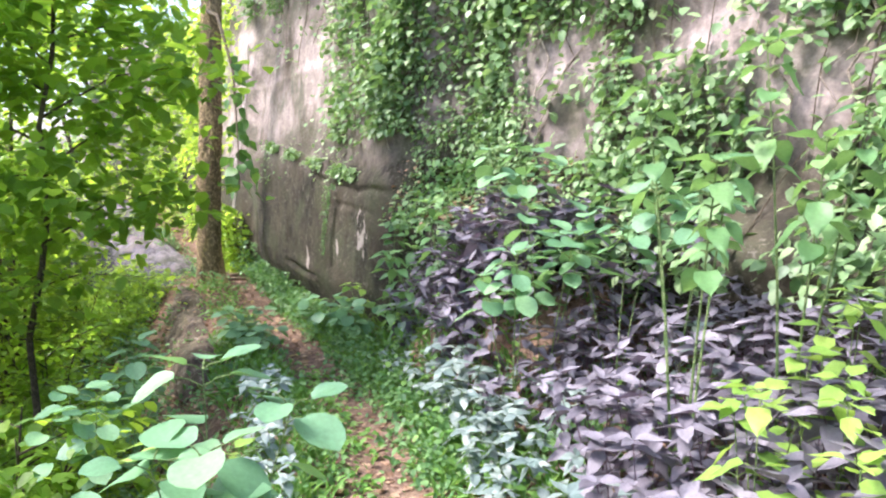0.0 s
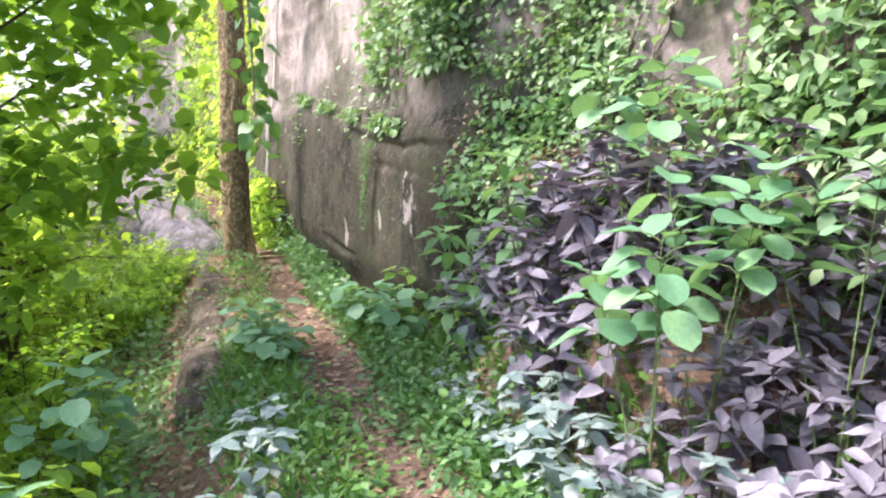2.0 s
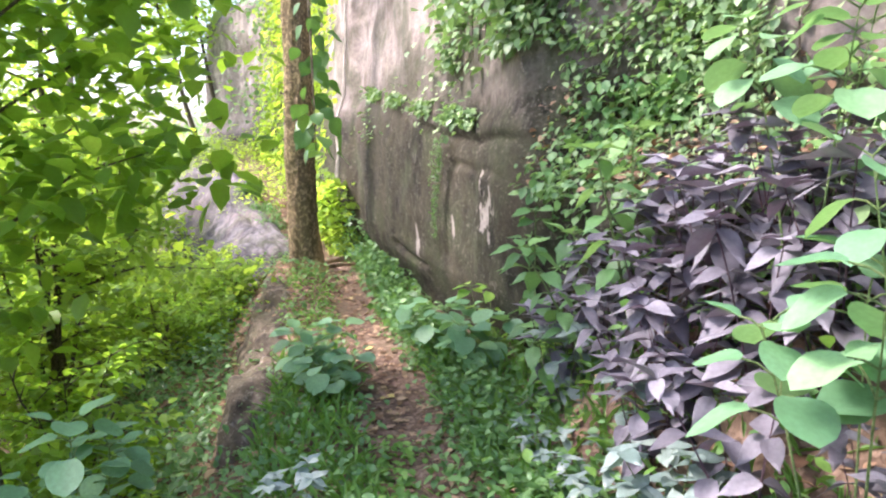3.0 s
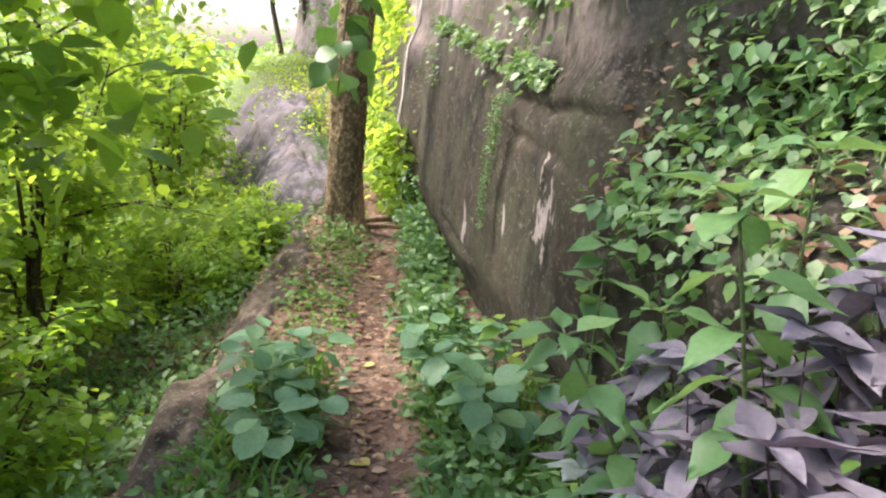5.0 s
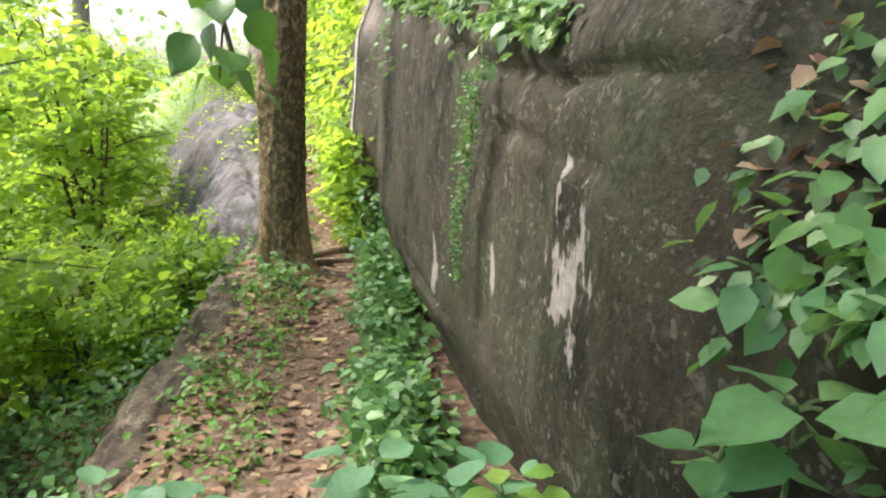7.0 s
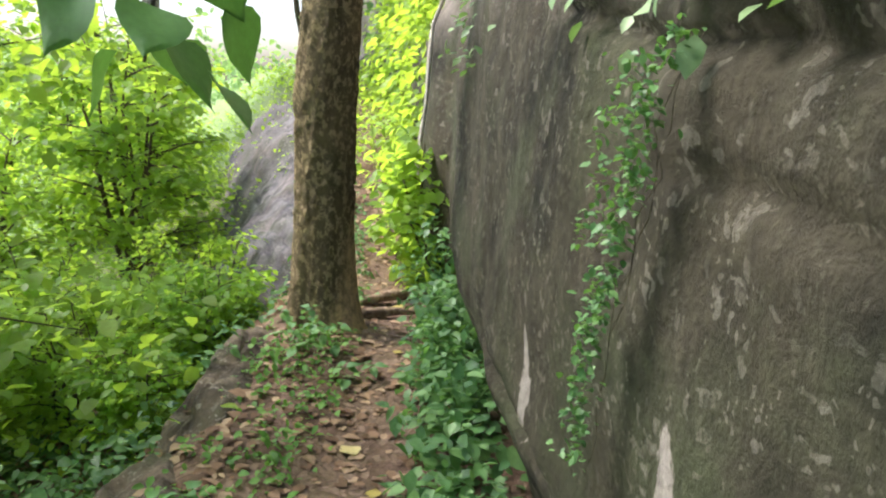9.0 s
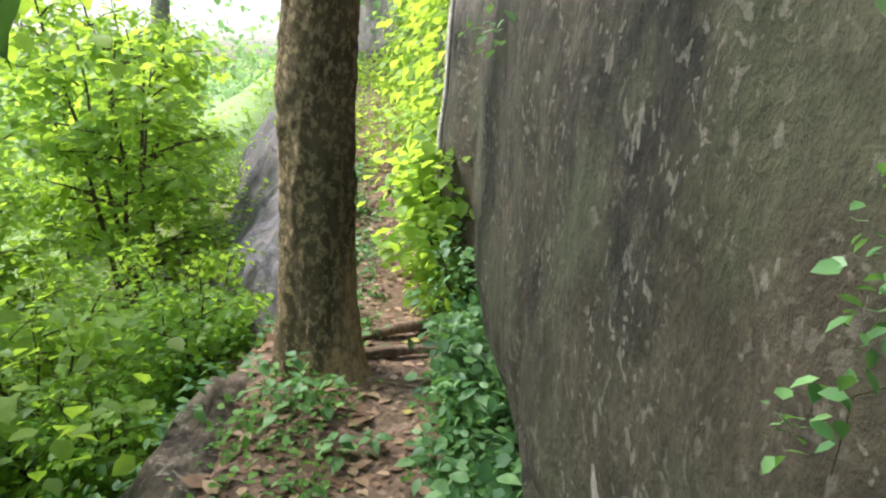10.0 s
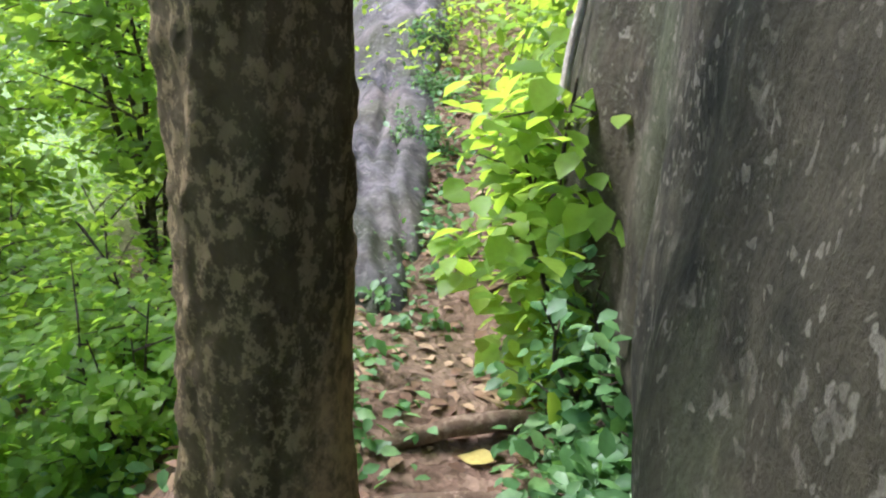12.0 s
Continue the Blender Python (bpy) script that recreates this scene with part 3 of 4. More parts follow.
        piece("leaf", big_leaf, branch, Matrix.Translation(e) @ pose(0, 0, 0, 0, 0, math.degrees(a) - 90) @ pose(0, 0, 0, r2.uniform(-80, -20), r2.uniform(-30, 30), 0) @ Matrix.Scale(r2.uniform(0.7, 1.1), 4))
    return tree


TRUNK = [(-0.3, -2.96, 9.42, 0.155), (0.35, -2.93, 9.42, 0.148), (1.2, -2.915, 9.42, 0.143), (2.0, -2.865, 9.43, 0.138), (2.9, -2.84, 9.43, 0.13), (8.1, -2.62, 9.5, 0.07)]
main_tree()


def shrub_mesh(h, r, stems, leaf, nleaf, mat, seed, lean=0.25, low=0.15, layer=0.06):
    """A bush template: thin arching stems, twigs, and leaves in loose flat sprays along the twigs."""
    q = random.Random(seed)
    tubes, sprays = [], []
    for s in range(stems):
        a = 2 * math.pi * (s + q.random() * 0.7) / stems
        L = h * q.uniform(0.7, 1.05)
        out_ = r * q.uniform(0.15, 0.55)
        pts = [(math.cos(a) * (0.05 + out_ * max(t, 0) ** 1.4) + 0.04 * q.uniform(-1, 1), math.sin(a) * (0.05 + out_ * max(t, 0) ** 1.4) + 0.04 * q.uniform(-1, 1), L * t) for t in (-0.03, 0.2, 0.4, 0.6, 0.8, 1.0)]
        r0 = 0.008 + 0.007 * h
        tubes.append(tube(pts, [r0 * (1 - 0.75 * i / 5) for i in range(6)], 5))
        nb = int(5 + h * 3)
        for b in range(nb):
            t = low + (1 - low) * (b + q.random()) / nb
            i = min(int(t * 5), 4)
            p = np.array(pts[i]) * (1 - (t * 5 - i)) + np.array(pts[i + 1]) * (t * 5 - i)
            ba = a + q.uniform(-1.9, 1.9)
            bl = r * q.uniform(0.35, 0.8) * (1.1 - 0.5 * t)
            e = p + np.array([math.cos(ba) * bl, math.sin(ba) * bl, bl * q.uniform(-0.1, 0.5)])
            m_ = (p + e) / 2 + np.array([0, 0, 0.06 * bl])
            tubes.append(tube([p, m_, e], (r0 * 0.4, r0 * 0.28, r0 * 0.12), 4))
            sprays.append((p, e, ba))
    per = max(4, nleaf // len(sprays))
    P, S, A = [], [], []
    for p, e, ba in sprays:
        t = rng.uniform(0.15, 1.05, per)
        side = rng.choice((-1, 1), per)
        c = p + (e - p) * t[:, None]
        off = rng.normal(0, 1, (per, 3)) * np.array([leaf * 0.9, leaf * 0.9, layer])
        P.append(c + off)
        A.append(ba - math.pi / 2 + side * rng.uniform(0.3, 1.3, per))
        S.append(rng.uniform(0.6, 1.2, per) * leaf)
    P, S, A = np.concatenate(P), np.concatenate(S), np.concatenate(A)
    lv, lf = leaf_cloud(P, S, 0.38, 1.15, None, A)
    tv, tf = join(tubes)
    return np_mesh("branchwork", tv, tf, TWIG, True), np_mesh("foliage", lv, lf, mat, True)


def shrub(name, label, meshes, place, scale, turn, group):
    ob = thing(name, label, "shrub", place, group)
    ob.rotation_euler, ob.scale = (0, 0, turn), (scale, scale, scale)
    piece("branchwork", meshes[0], ob)
    tagged(piece("foliage", meshes[1], ob), kind="stuff")
    return ob


tall = [shrub_mesh(2.6, 1.1, 5, 0.09, 3300, SUNLIT, s) for s in (1, 2, 3)]
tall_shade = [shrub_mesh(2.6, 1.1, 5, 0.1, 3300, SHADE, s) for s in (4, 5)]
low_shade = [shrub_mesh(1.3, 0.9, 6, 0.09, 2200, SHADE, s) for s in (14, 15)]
low_ = [shrub_mesh(1.3, 0.9, 6, 0.08, 2200, SUNLIT, s) for s in (11, 12, 13)]
q = random.Random(21)
slope_spots = []
for k in range(1100):
    y = q.uniform(2.2, 15.5)
    d = q.uniform(1.4 if y < 6.5 else 1.7, 5.6)
    x = float(path_x(y)) - d / 0.88
    if all((x - a) ** 2 + (y - b) ** 2 > (0.9 + 0.09 * d) ** 2 for a, b, _ in slope_spots) and not (9.8 < y < 16.5 and d < 2.35):
        slope_spots.append((x, y, d))
for x, y, d in slope_spots:
    big_one = d > 1.9 and q.random() < (0.85 if y < 8.5 else 0.42)
    # leaves with painted shade near the path up to y 7.2, brighter copy elsewhere
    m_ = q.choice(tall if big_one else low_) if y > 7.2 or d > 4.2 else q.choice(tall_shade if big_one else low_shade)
    sc = q.uniform(0.8, 1.15) * (1.0 if d > 1.6 else 0.6)
    shrub("shrub", "leafy bright green shrub on the slope below the path" if not big_one else "tall thin-stemmed green shrub on the slope below the path", m_, (x, y, ground(x, y) - 0.02), sc, q.uniform(0, 6.28), "shrubs on the slope")
for x, y, sc, turn in ((-3.95, 9.75, 0.55, 0.4), (-4.3, 10.2, 0.7, 2.0), (-3.85, 9.1, 0.5, 3.3), (-4.6, 9.3, 0.85, 5.0), (-4.9, 10.4, 0.8, 1.2)):
    shrub("shrub", "dense low green shrub crowding the tree's foot", low_shade[0] if sc < 0.6 else low_[1], (x, y, ground(x, y) - 0.02), sc, turn, "shrubs on the slope")


def slim_tree(place, h, r, lean, label, mat, leaf_from, seed, nleaf, leaf=0.11, spread=1.3, leaf_mat=SUNLIT):
    q_ = random.Random(seed)
    tree = thing("tree", label, "tree", place, "trees on the slope")
    pts = [(lean[0] * t * t + 0.05 * q_.uniform(-1, 1), lean[1] * t * t + 0.05 * q_.uniform(-1, 1), h * t) for t in np.linspace(-0.03, 1, 11)]
    v, f = tube(pts, [r * (1 - 0.7 * i / 10) for i in range(11)], 12, 0.12)
    piece("trunk", np_mesh("trunk", v, f, mat, True), tree)
    limbs, tips = [], []
    nb = 16
    for k in range(nb):
        t = leaf_from + (1 - leaf_from) * k / nb
        p = np.array([np.interp(t, np.linspace(-0.03, 1, 11), [c[i] for c in pts]) for i in range(3)])
        a, L = k * 2.4 + q_.random(), spread * q_.uniform(0.6, 1.1) * (1.15 - 0.5 * t)
        e = p + np.array([math.cos(a) * L, math.sin(a) * L, L * q_.uniform(0.0, 0.45)])
        m_ = (p + e) / 2 + np.array([0, 0, 0.1 * L])
        limbs.append(tube([p, m_, e], (r * 0.35, r * 0.22, r * 0.06), 5))
        for w in (0.4, 0.65, 0.85, 1.0):
            tips.append(tuple(p + (e - p) * w))
    for v, f in limbs:
        piece("limb", np_mesh("limb", v, f, mat, True), tree)
    P, S = crown_leaves(tips, nleaf // len(tips), (0.24, 0.24, 0.13), leaf)
    v, f = leaf_cloud(P, S, 0.45, 1.15)
    tagged(piece("crown", np_mesh("crown", v, f, leaf_mat, True), tree), kind="stuff")
    return tree


slim_tree((-4.45, 7.75, ground(-4.45, 7.75)), 5.2, 0.035, (0.1, 0.2), "slender dark-stemmed young tree on the slope", TWIG, 0.25, 31, 3200, 0.085, 1.2)
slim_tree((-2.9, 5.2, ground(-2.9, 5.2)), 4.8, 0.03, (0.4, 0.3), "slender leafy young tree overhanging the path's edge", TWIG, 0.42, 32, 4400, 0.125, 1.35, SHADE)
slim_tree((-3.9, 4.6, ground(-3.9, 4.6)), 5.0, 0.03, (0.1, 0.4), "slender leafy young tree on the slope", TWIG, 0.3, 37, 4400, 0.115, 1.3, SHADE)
slim_tree((-6.9, 9.6, ground(-6.9, 9.6)), 6.0, 0.04, (0.1, -0.3), "slender leafy young tree on the slope", TWIG, 0.35, 33, 3200, 0.09, 1.4)
slim_tree((-10.2, 15.9, -1.6), 9.0, 0.2, (0.2, 0.1), "pale-barked tree standing further down the slope", BARK_PALE, 0.55, 34, 2600, 0.13, 2.0)
slim_tree((-8.6, 18.2, -1.4), 8.0, 0.08, (-1.6, 0.2), "thin dark leaning tree further off", TWIG, 0.65, 35, 1500, 0.13, 1.4)
slim_tree((-8.2, 18.6, -1.4), 8.0, 0.07, (-1.2, 0.2), "thin dark leaning tree further off", TWIG, 0.65, 36, 1500, 0.13, 1.4)

# far woods that close the view down the valley and along the path
def woods(name, label, mat, spots, leaf, per, spread):
    P, S = crown_leaves(spots, per, spread, leaf)
    v, f = leaf_cloud(P, S, 0.6, 1.2)
    return tagged(new(name, np_mesh(name, v, f, mat)), label, "woods", kind="stuff")


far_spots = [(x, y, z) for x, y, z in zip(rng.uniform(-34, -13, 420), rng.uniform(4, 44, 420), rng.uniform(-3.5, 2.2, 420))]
woods("far_woods", "sunlit woodland filling the valley, haze painted into its pale leaves", FAR, far_spots, 0.26, 60, (0.9, 0.9, 0.6))
end_spots = []
while len(end_spots) < 120:
    x, y = rng.uniform(-10.5, -4.0), rng.uniform(15.5, 22)
    if x > -0.35 - 0.615 * (y - 6.2):
        end_spots.append((x, y, rng.uniform(1.0, 5.5)))
woods("thicket", "dense green thicket where the path bends away", VINE, end_spots, 0.12, 90, (0.4, 0.4, 0.35))


# ---- plants with leaves that can be told apart ----
def leaf_mesh(name, length, width, droop, fold, mat, teeth=0.0, round_=False):
    v, f = blade(length, width, droop, fold, teeth, round_)
    return np_mesh(name, v, f, mat, True)


PURPLE_LEAVES = [leaf_mesh("leaf", 0.155, 0.07, d, f, PURPLE) for d, f in ((0.15, 0.35), (0.3, 0.25), (0.05, 0.5))]
GREY_LEAVES = [leaf_mesh("leaf", 0.14, 0.072, d, f, GREYGREEN) for d, f in ((0.15, 0.3), (0.3, 0.2))]
ROUND_LEAVES = [leaf_mesh("leaf", 0.135, 0.12, d, f, BROAD, 0.0, True) for d, f in ((0.12, 0.18), (0.25, 0.1), (0.05, 0.25))]
BIG_ROUND_LEAVES = [leaf_mesh("leaf", 0.165, 0.145, d, f, BROAD, 0.0, True) for d, f in ((0.12, 0.18), (0.25, 0.1), (0.05, 0.25))]
POINT_LEAVES = [leaf_mesh("leaf", 0.145, 0.085, d, f, WEED, 0.06) for d, f in ((0.2, 0.25), (0.35, 0.15), (0.1, 0.3))]
LIME_LEAVES = [leaf_mesh("leaf", 0.125, 0.075, d, f, YELLOWGREEN, 0.08) for d, f in ((0.15, 0.2), (0.3, 0.15))]
SMALL_LEAVES = [leaf_mesh("leaf", 0.075, 0.045, d, f, WEED) for d, f in ((0.15, 0.25), (0.3, 0.15))]


def leaf_pose(p, az, pitch, roll, scale):
    return Matrix.Translation(p) @ pose(0, 0, 0, 0, 0, math.degrees(az) - 90) @ pose(0, 0, 0, math.degrees(pitch), math.degrees(roll), 0) @ Matrix.Scale(scale, 4)


def plant(name, label, category, h, stems, leaves, nodes, stem_mat, seed, spread=0.25, petiole=0.0, top=3, start=0.35, group="", thick=0.004, place=(0, 0, 0), pairs=2, lean=(0, 0), droop=(-0.6, 0.2)):
    """An upright herb: leaning stems, leaves in pairs up each stem, a tuft at the tip. Every leaf is a part of its own."""
    q_ = random.Random(seed)
    ob = thing(name, label, category, place, group)
    for s in range(stems):
        a = 2 * math.pi * (s + 0.6 * q_.random()) / stems
        L = h * q_.uniform(0.75, 1.05)
        out_ = spread * q_.uniform(0.4, 1.0) if stems > 1 else 0.05
        pts = [Vector((math.cos(a) * (0.02 + out_ * t ** 1.5) + lean[0] * t, math.sin(a) * (0.02 + out_ * t ** 1.5) + lean[1] * t, L * t - 0.03)) for t in (0, 0.25, 0.5, 0.75, 1.0)]
        tubes = [tube(pts, [thick * (1 - 0.6 * i / 4) for i in range(5)], 5)]
        todo = []
        for n in range(nodes):
            t = start + (0.95 - start) * n / max(1, nodes - 1)
            i = min(int(t * 4), 3)
            p = pts[i].lerp(pts[i + 1], t * 4 - i)
            for k in range(pairs):
                az = a + n * 1.57 + k * 2 * math.pi / pairs + q_.uniform(-0.4, 0.4)
                todo.append((p, az, q_.uniform(*droop), q_.uniform(0.8, 1.15) * (1.1 - 0.25 * t)))
        for k in range(top):
            todo.append((pts[-1], a + k * 2 * math.pi / max(1, top) + q_.uniform(-0.3, 0.3), q_.uniform(-0.1, 0.55), q_.uniform(0.55, 0.95)))
        for p, az, pt, sc in todo:
            if petiole:
                e = p + Vector((math.cos(az), math.sin(az), 0.45)) * petiole * q_.uniform(0.6, 1.2)
                tubes.append(tube([p, (p + e) / 2 + Vector((0, 0, 0.1 * petiole)), e], (thick * 0.5,) * 3, 4))
                p = e
            piece("leaf", q_.choice(leaves), ob, leaf_pose(p, az, pt, q_.uniform(-0.35, 0.35), sc))
        v, f = join(tubes)
        piece("stem", np_mesh("stem", v, f, stem_mat, True), ob)
    return ob


def at(x, y, scale=1.0, turn=0.0, dz=0.0):
    return Matrix.Translation((x, y, ground(x, y) + dz)) @ pose(0, 0, 0, 0, 0, turn) @ Matrix.Scale(scale, 4)


q = random.Random(5)
purple = [plant("purple_leaved_shrub", "low shrub with dusky purple leaves beside the path", "shrub", 0.62, 4, PURPLE_LEAVES, 4, STEM_PURPLE, s, 0.2, group="purple shrubs", top=4, start=0.3) for s in (41, 42, 43)]
grey = [plant("grey_green_shrub", "low shrub with grey-green pointed leaves at the path's edge", "shrub", 0.45, 4, GREY_LEAVES, 3, STEM_GREEN, s, 0.18, group="grey-green shrubs", top=4) for s in (51, 52)]
spots = []
for k in range(5000):
    y = q.uniform(1.5, 5.75)
    s = q.uniform(0.36, 2.0)
    if y > 4.4:
        s = q.uniform(0.36, 1.5 - 0.45 * (y - 4.4))
    x = float(path_x(y)) + s
    if all((x - a) ** 2 + (y - b) ** 2 > 0.036 for a, b, _ in spots) and len(spots) < 107:
        spots.append((x, y, s))
used = {id(o): False for o in purple + grey}
for x, y, s in spots:
    if abs(x - np.interp(y, (0, 2.3, 3.7, 5.1, 6.3), (0, -0.13, -0.17, -0.52, -0.95))) < 0.27:
        continue
    src = q.choice(grey if (s < 0.48 + 0.25 * q.random() or (y > 3.2 and q.random() < 0.15)) else purple)
    sc = q.uniform(0.78, 1.1) * (0.8 if s < 0.5 else 1.0)
    m_ = at(x, y, sc, q.uniform(0, 360))
    if used[id(src)]:
        copy_thing(src, m_)
    else:
        used[id(src)] = True
        src.matrix_basis = m_
for x, y, sc in ((0.12, 4.62, 1.1), (0.32, 4.5, 1.2), (0.08, 4.85, 1.1), (0.26, 4.72, 1.2), (0.06, 5.05, 1.0), (0.42, 4.62, 1.2), (0.5, 4.4, 1.2), (0.2, 4.92, 1.1), (0.02, 4.7, 0.9), (-0.08, 5.22, 0.7)):
    copy_thing(purple[int(y * 20) % 3], at(x, y, sc, y * 200))
for x, y, sc in ((0.16, 3.45, 0.9), (0.15, 3.75, 0.95), (0.12, 4.05, 1.0), (0.06, 4.3, 0.95), (0.3, 3.6, 1.0), (-0.08, 4.3, 0.65), (-0.12, 4.6, 0.65), (-0.22, 4.85, 0.6), (-0.36, 5.15, 0.5), (-0.82, 3.55, 0.9), (-1.0, 4.15, 0.9), (-0.72, 3.1, 0.8), (-0.95, 3.8, 0.7), (-1.15, 4.6, 0.7)):
    copy_thing(grey[0 if y > 3.6 else 1], at(x, y, sc, y * 200))

# round-leaved plants
for x, y, h, st, sd_, lab in ((-0.62, 1.98, 0.92, 4, 61, "round-leaved green plant leaning over the path"), (0.36, 3.85, 1.12, 3, 62, "tall round-leaved plant among purple shrubs"), (0.42, 4.45, 1.15, 3, 63, "round-leaved plant among purple shrubs"), (-1.72, 6.35, 0.3, 3, 64, "low round-leaved plant at the path's outer edge"), (-1.5, 6.05, 0.26, 3, 69, "low round-leaved plant at the path's outer edge"), (-1.08, 6.75, 0.36, 3, 65, "round-leaved plant at the foot of the rock"), (-0.74, 6.38, 0.36, 3, 66, "round-leaved plant at the foot of the rock"), (0.85, 3.7, 1.2, 3, 67, "round-leaved plant among purple shrubs"), (0.55, 4.0, 1.1, 3, 72, "round-leaved plant among purple shrubs"), (1.1, 3.55, 1.2, 3, 73, "round-leaved plant among purple shrubs"), (-1.7, 3.5, 1.35, 4, 74, "round-leaved green plant below the path's edge"), (-1.95, 4.6, 1.25, 4, 75, "round-leaved green plant below the path's edge"), (-0.75, 1.75, 0.7, 4, 76, "round-leaved green plant leaning over the path"), (-1.05, 1.55, 0.55, 4, 68, "round-leaved green plant below the path's edge"), (-1.35, 2.5, 0.7, 4, 70, "round-leaved green plant below the path's edge")):
    plant("round_leaved_plant", lab, "plant", h, st, BIG_ROUND_LEAVES if y < 2.3 else ROUND_LEAVES, 4, STEM_GREEN, sd_, 0.22, 0.07, 3, 0.78 if h > 1.0 else 0.45, "round-leaved plants", 0.005, (x, y, ground(x, y)))

# tall weeds with pointed toothed leaves
for x, y, h, st, sd_, lean in ((0.82, 2.55, 1.65, 3, 81, (0.05, 0)), (1.2, 2.6, 1.6, 3, 82, (0.1, 0)), (0.02, 5.12, 0.78, 2, 83, (-0.06, 0.0)), (-0.12, 5.4, 0.6, 2, 84, (-0.1, 0)), (1.6, 2.75, 1.5, 2, 85, (0, 0)), (-0.3, 5.72, 0.5, 2, 86, (-0.05, -0.1)), (-0.42, 5.87, 1.15, 1, 87, (-0.02, 0)), (-0.42, 6.02, 0.95, 1, 88, (-0.02, 0))):
    plant("pointed_leaved_weed", "tall green weed with pointed toothed leaves", "weed", h, st, POINT_LEAVES, 5, STEM_GREEN, sd_, 0.22, 0.03, 4, 0.74 if h > 1.2 else 0.4, "tall weeds", 0.007, (x, y, ground(x, y)), lean=lean, droop=(-0.8, 0.05))

# yellow-green young growth
for x, y, h, sd_ in ((0.95, 2.2, 0.72, 91), (1.2, 2.4, 0.75, 92), (0.85, 2.0, 0.75, 93), (1.4, 2.6, 0.75, 98), (1.12, 2.1, 0.8, 99), (0.68, 1.6, 0.5, 111), (0.86, 1.7, 0.55, 112), (1.02, 1.85, 0.6, 113), (0.78, 1.45, 0.42, 114), (0.95, 1.55, 0.5, 115), (-0.72, 2.2, 0.85, 94), (-0.72, 6.5, 0.48, 95), (-0.3, 5.75, 0.4, 96), (-3.5, 11.15, 0.95, 97)):
    plant("young_shoot", "young shoot with yellow-green leaves", "plant", h, 2, LIME_LEAVES, 3, STEM_GREEN, sd_, 0.12, 0.03, 3, 0.5, "young shoots", 0.004, (x, y, ground(x, y)))

# small seedlings by the tree and along the edge
for x, y, h, sd_ in ((-2.82, 9.02, 0.26, 101), (-2.72, 8.92, 0.22, 102), (-3.02, 8.75, 0.22, 103), (-2.62, 9.02, 0.16, 104), (-2.35, 7.7, 0.14, 105), (-3.1, 8.95, 0.26, 106), (-2.45, 8.9, 0.12, 107)):
    plant("seedling", "small green seedling at the path's edge", "plant", h, 2, SMALL_LEAVES, 2, STEM_GREEN, sd_, 0.06, 0.015, 3, 0.5, "seedlings", 0.002, (x, y, ground(x, y)))


# ---- low growth, litter and grass (uncountable) ----
def scatter(n, sampler, seed):
    g = np.random.default_rng(seed)
    return np.array([sampler(g) for _ in range(n)])


def near_path(y0, y1, s0, s1):
    def f(g):
        y = g.uniform(y0, y1)
        s = g.uniform(s0, s1)
        return (float(path_x(y)) + s / 0.9, y, 0.0)
    return f


def lay(P, lift=0.0):
    P = P.copy()
    P[:, 2] = [ground(x, y) for x, y in P[:, :2]]
    P[:, 2] += lift
    return P


def cover(name, label, mat, P, size, tilt=0.45, width=1.0, up=None, category="undergrowth"):
    v, f = leaf_cloud(P, size, tilt, width, up)
    return tagged(new(name, np_mesh(name, v, f, mat, True)), label, category, kind="stuff")


def tufts(centres, per, r, h):
    P = np.repeat(centres, per, 0)
    P[:, :2] += rng.normal(0, r, (len(P), 2))
    P[:, 2] += rng.uniform(0, 1, len(P)) ** 1.3 * np.repeat(rng.uniform(0.4, 1.0, len(centres)), per) * h
    return P


c = lay(scatter(300, near_path(3.4, 7.2, 0.2, 0.5), 1))
P = tufts(c, 16, 0.06, 0.2)
cover("herbs", "low green herbs along the path's inner edge", HERB, P, rng.uniform(0.025, 0.06, len(P)))
c = lay(scatter(340, near_path(7.0, 10.6, 0.2, 0.42), 2))
P = tufts(c, 17, 0.06, 0.28)
cover("herbs", "leafy green herbs crowding the foot of the rock", HERB, P, rng.uniform(0.025, 0.075, len(P)))
c = lay(scatter(260, near_path(1.0, 7.0, -0.8, -0.2), 3))
P = tufts(c, 13, 0.07, 0.17)
cover("herbs", "low green herbs along the path's outer edge", HERB, P, rng.uniform(0.025, 0.055, len(P)))
c = lay(scatter(150, near_path(7.0, 9.3, -0.55, -0.17), 4))
P = tufts(c, 9, 0.05, 0.1)
cover("herbs", "sparse creeping herbs on the path's outer lip", GRASS, P, rng.uniform(0.02, 0.045, len(P)))
c = lay(scatter(430, near_path(1.5, 13.0, -2.3, -0.75), 5))
P = tufts(c, 14, 0.1, 0.25)
cover("slope_herbs", "dim green undergrowth just below the path", HERB, P, rng.uniform(0.03, 0.065, len(P)))
c = lay(scatter(520, near_path(2.5, 10.0, -2.4, -1.0), 35))
P = tufts(c, 18, 0.12, 0.35)
cover("slope_herbs", "dim green undergrowth under the shrubs", HERB, P, rng.uniform(0.04, 0.08, len(P)))
c = lay(scatter(650, near_path(1.0, 13.0, -6.0, -2.2), 25))
P = tufts(c, 22, 0.15, 0.4)
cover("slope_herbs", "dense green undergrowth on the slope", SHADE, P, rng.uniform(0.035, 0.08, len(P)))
c = lay(scatter(600, near_path(12.6, 17.5, -4.0, 1.6), 26))
P = tufts(c, 18, 0.13, 0.35)
cover("slope_herbs", "fresh green undergrowth where the path climbs away", SUNLIT, P, rng.uniform(0.04, 0.08, len(P)))
c = lay(scatter(170, near_path(0.7, 5.6, 0.06, 0.36), 27))
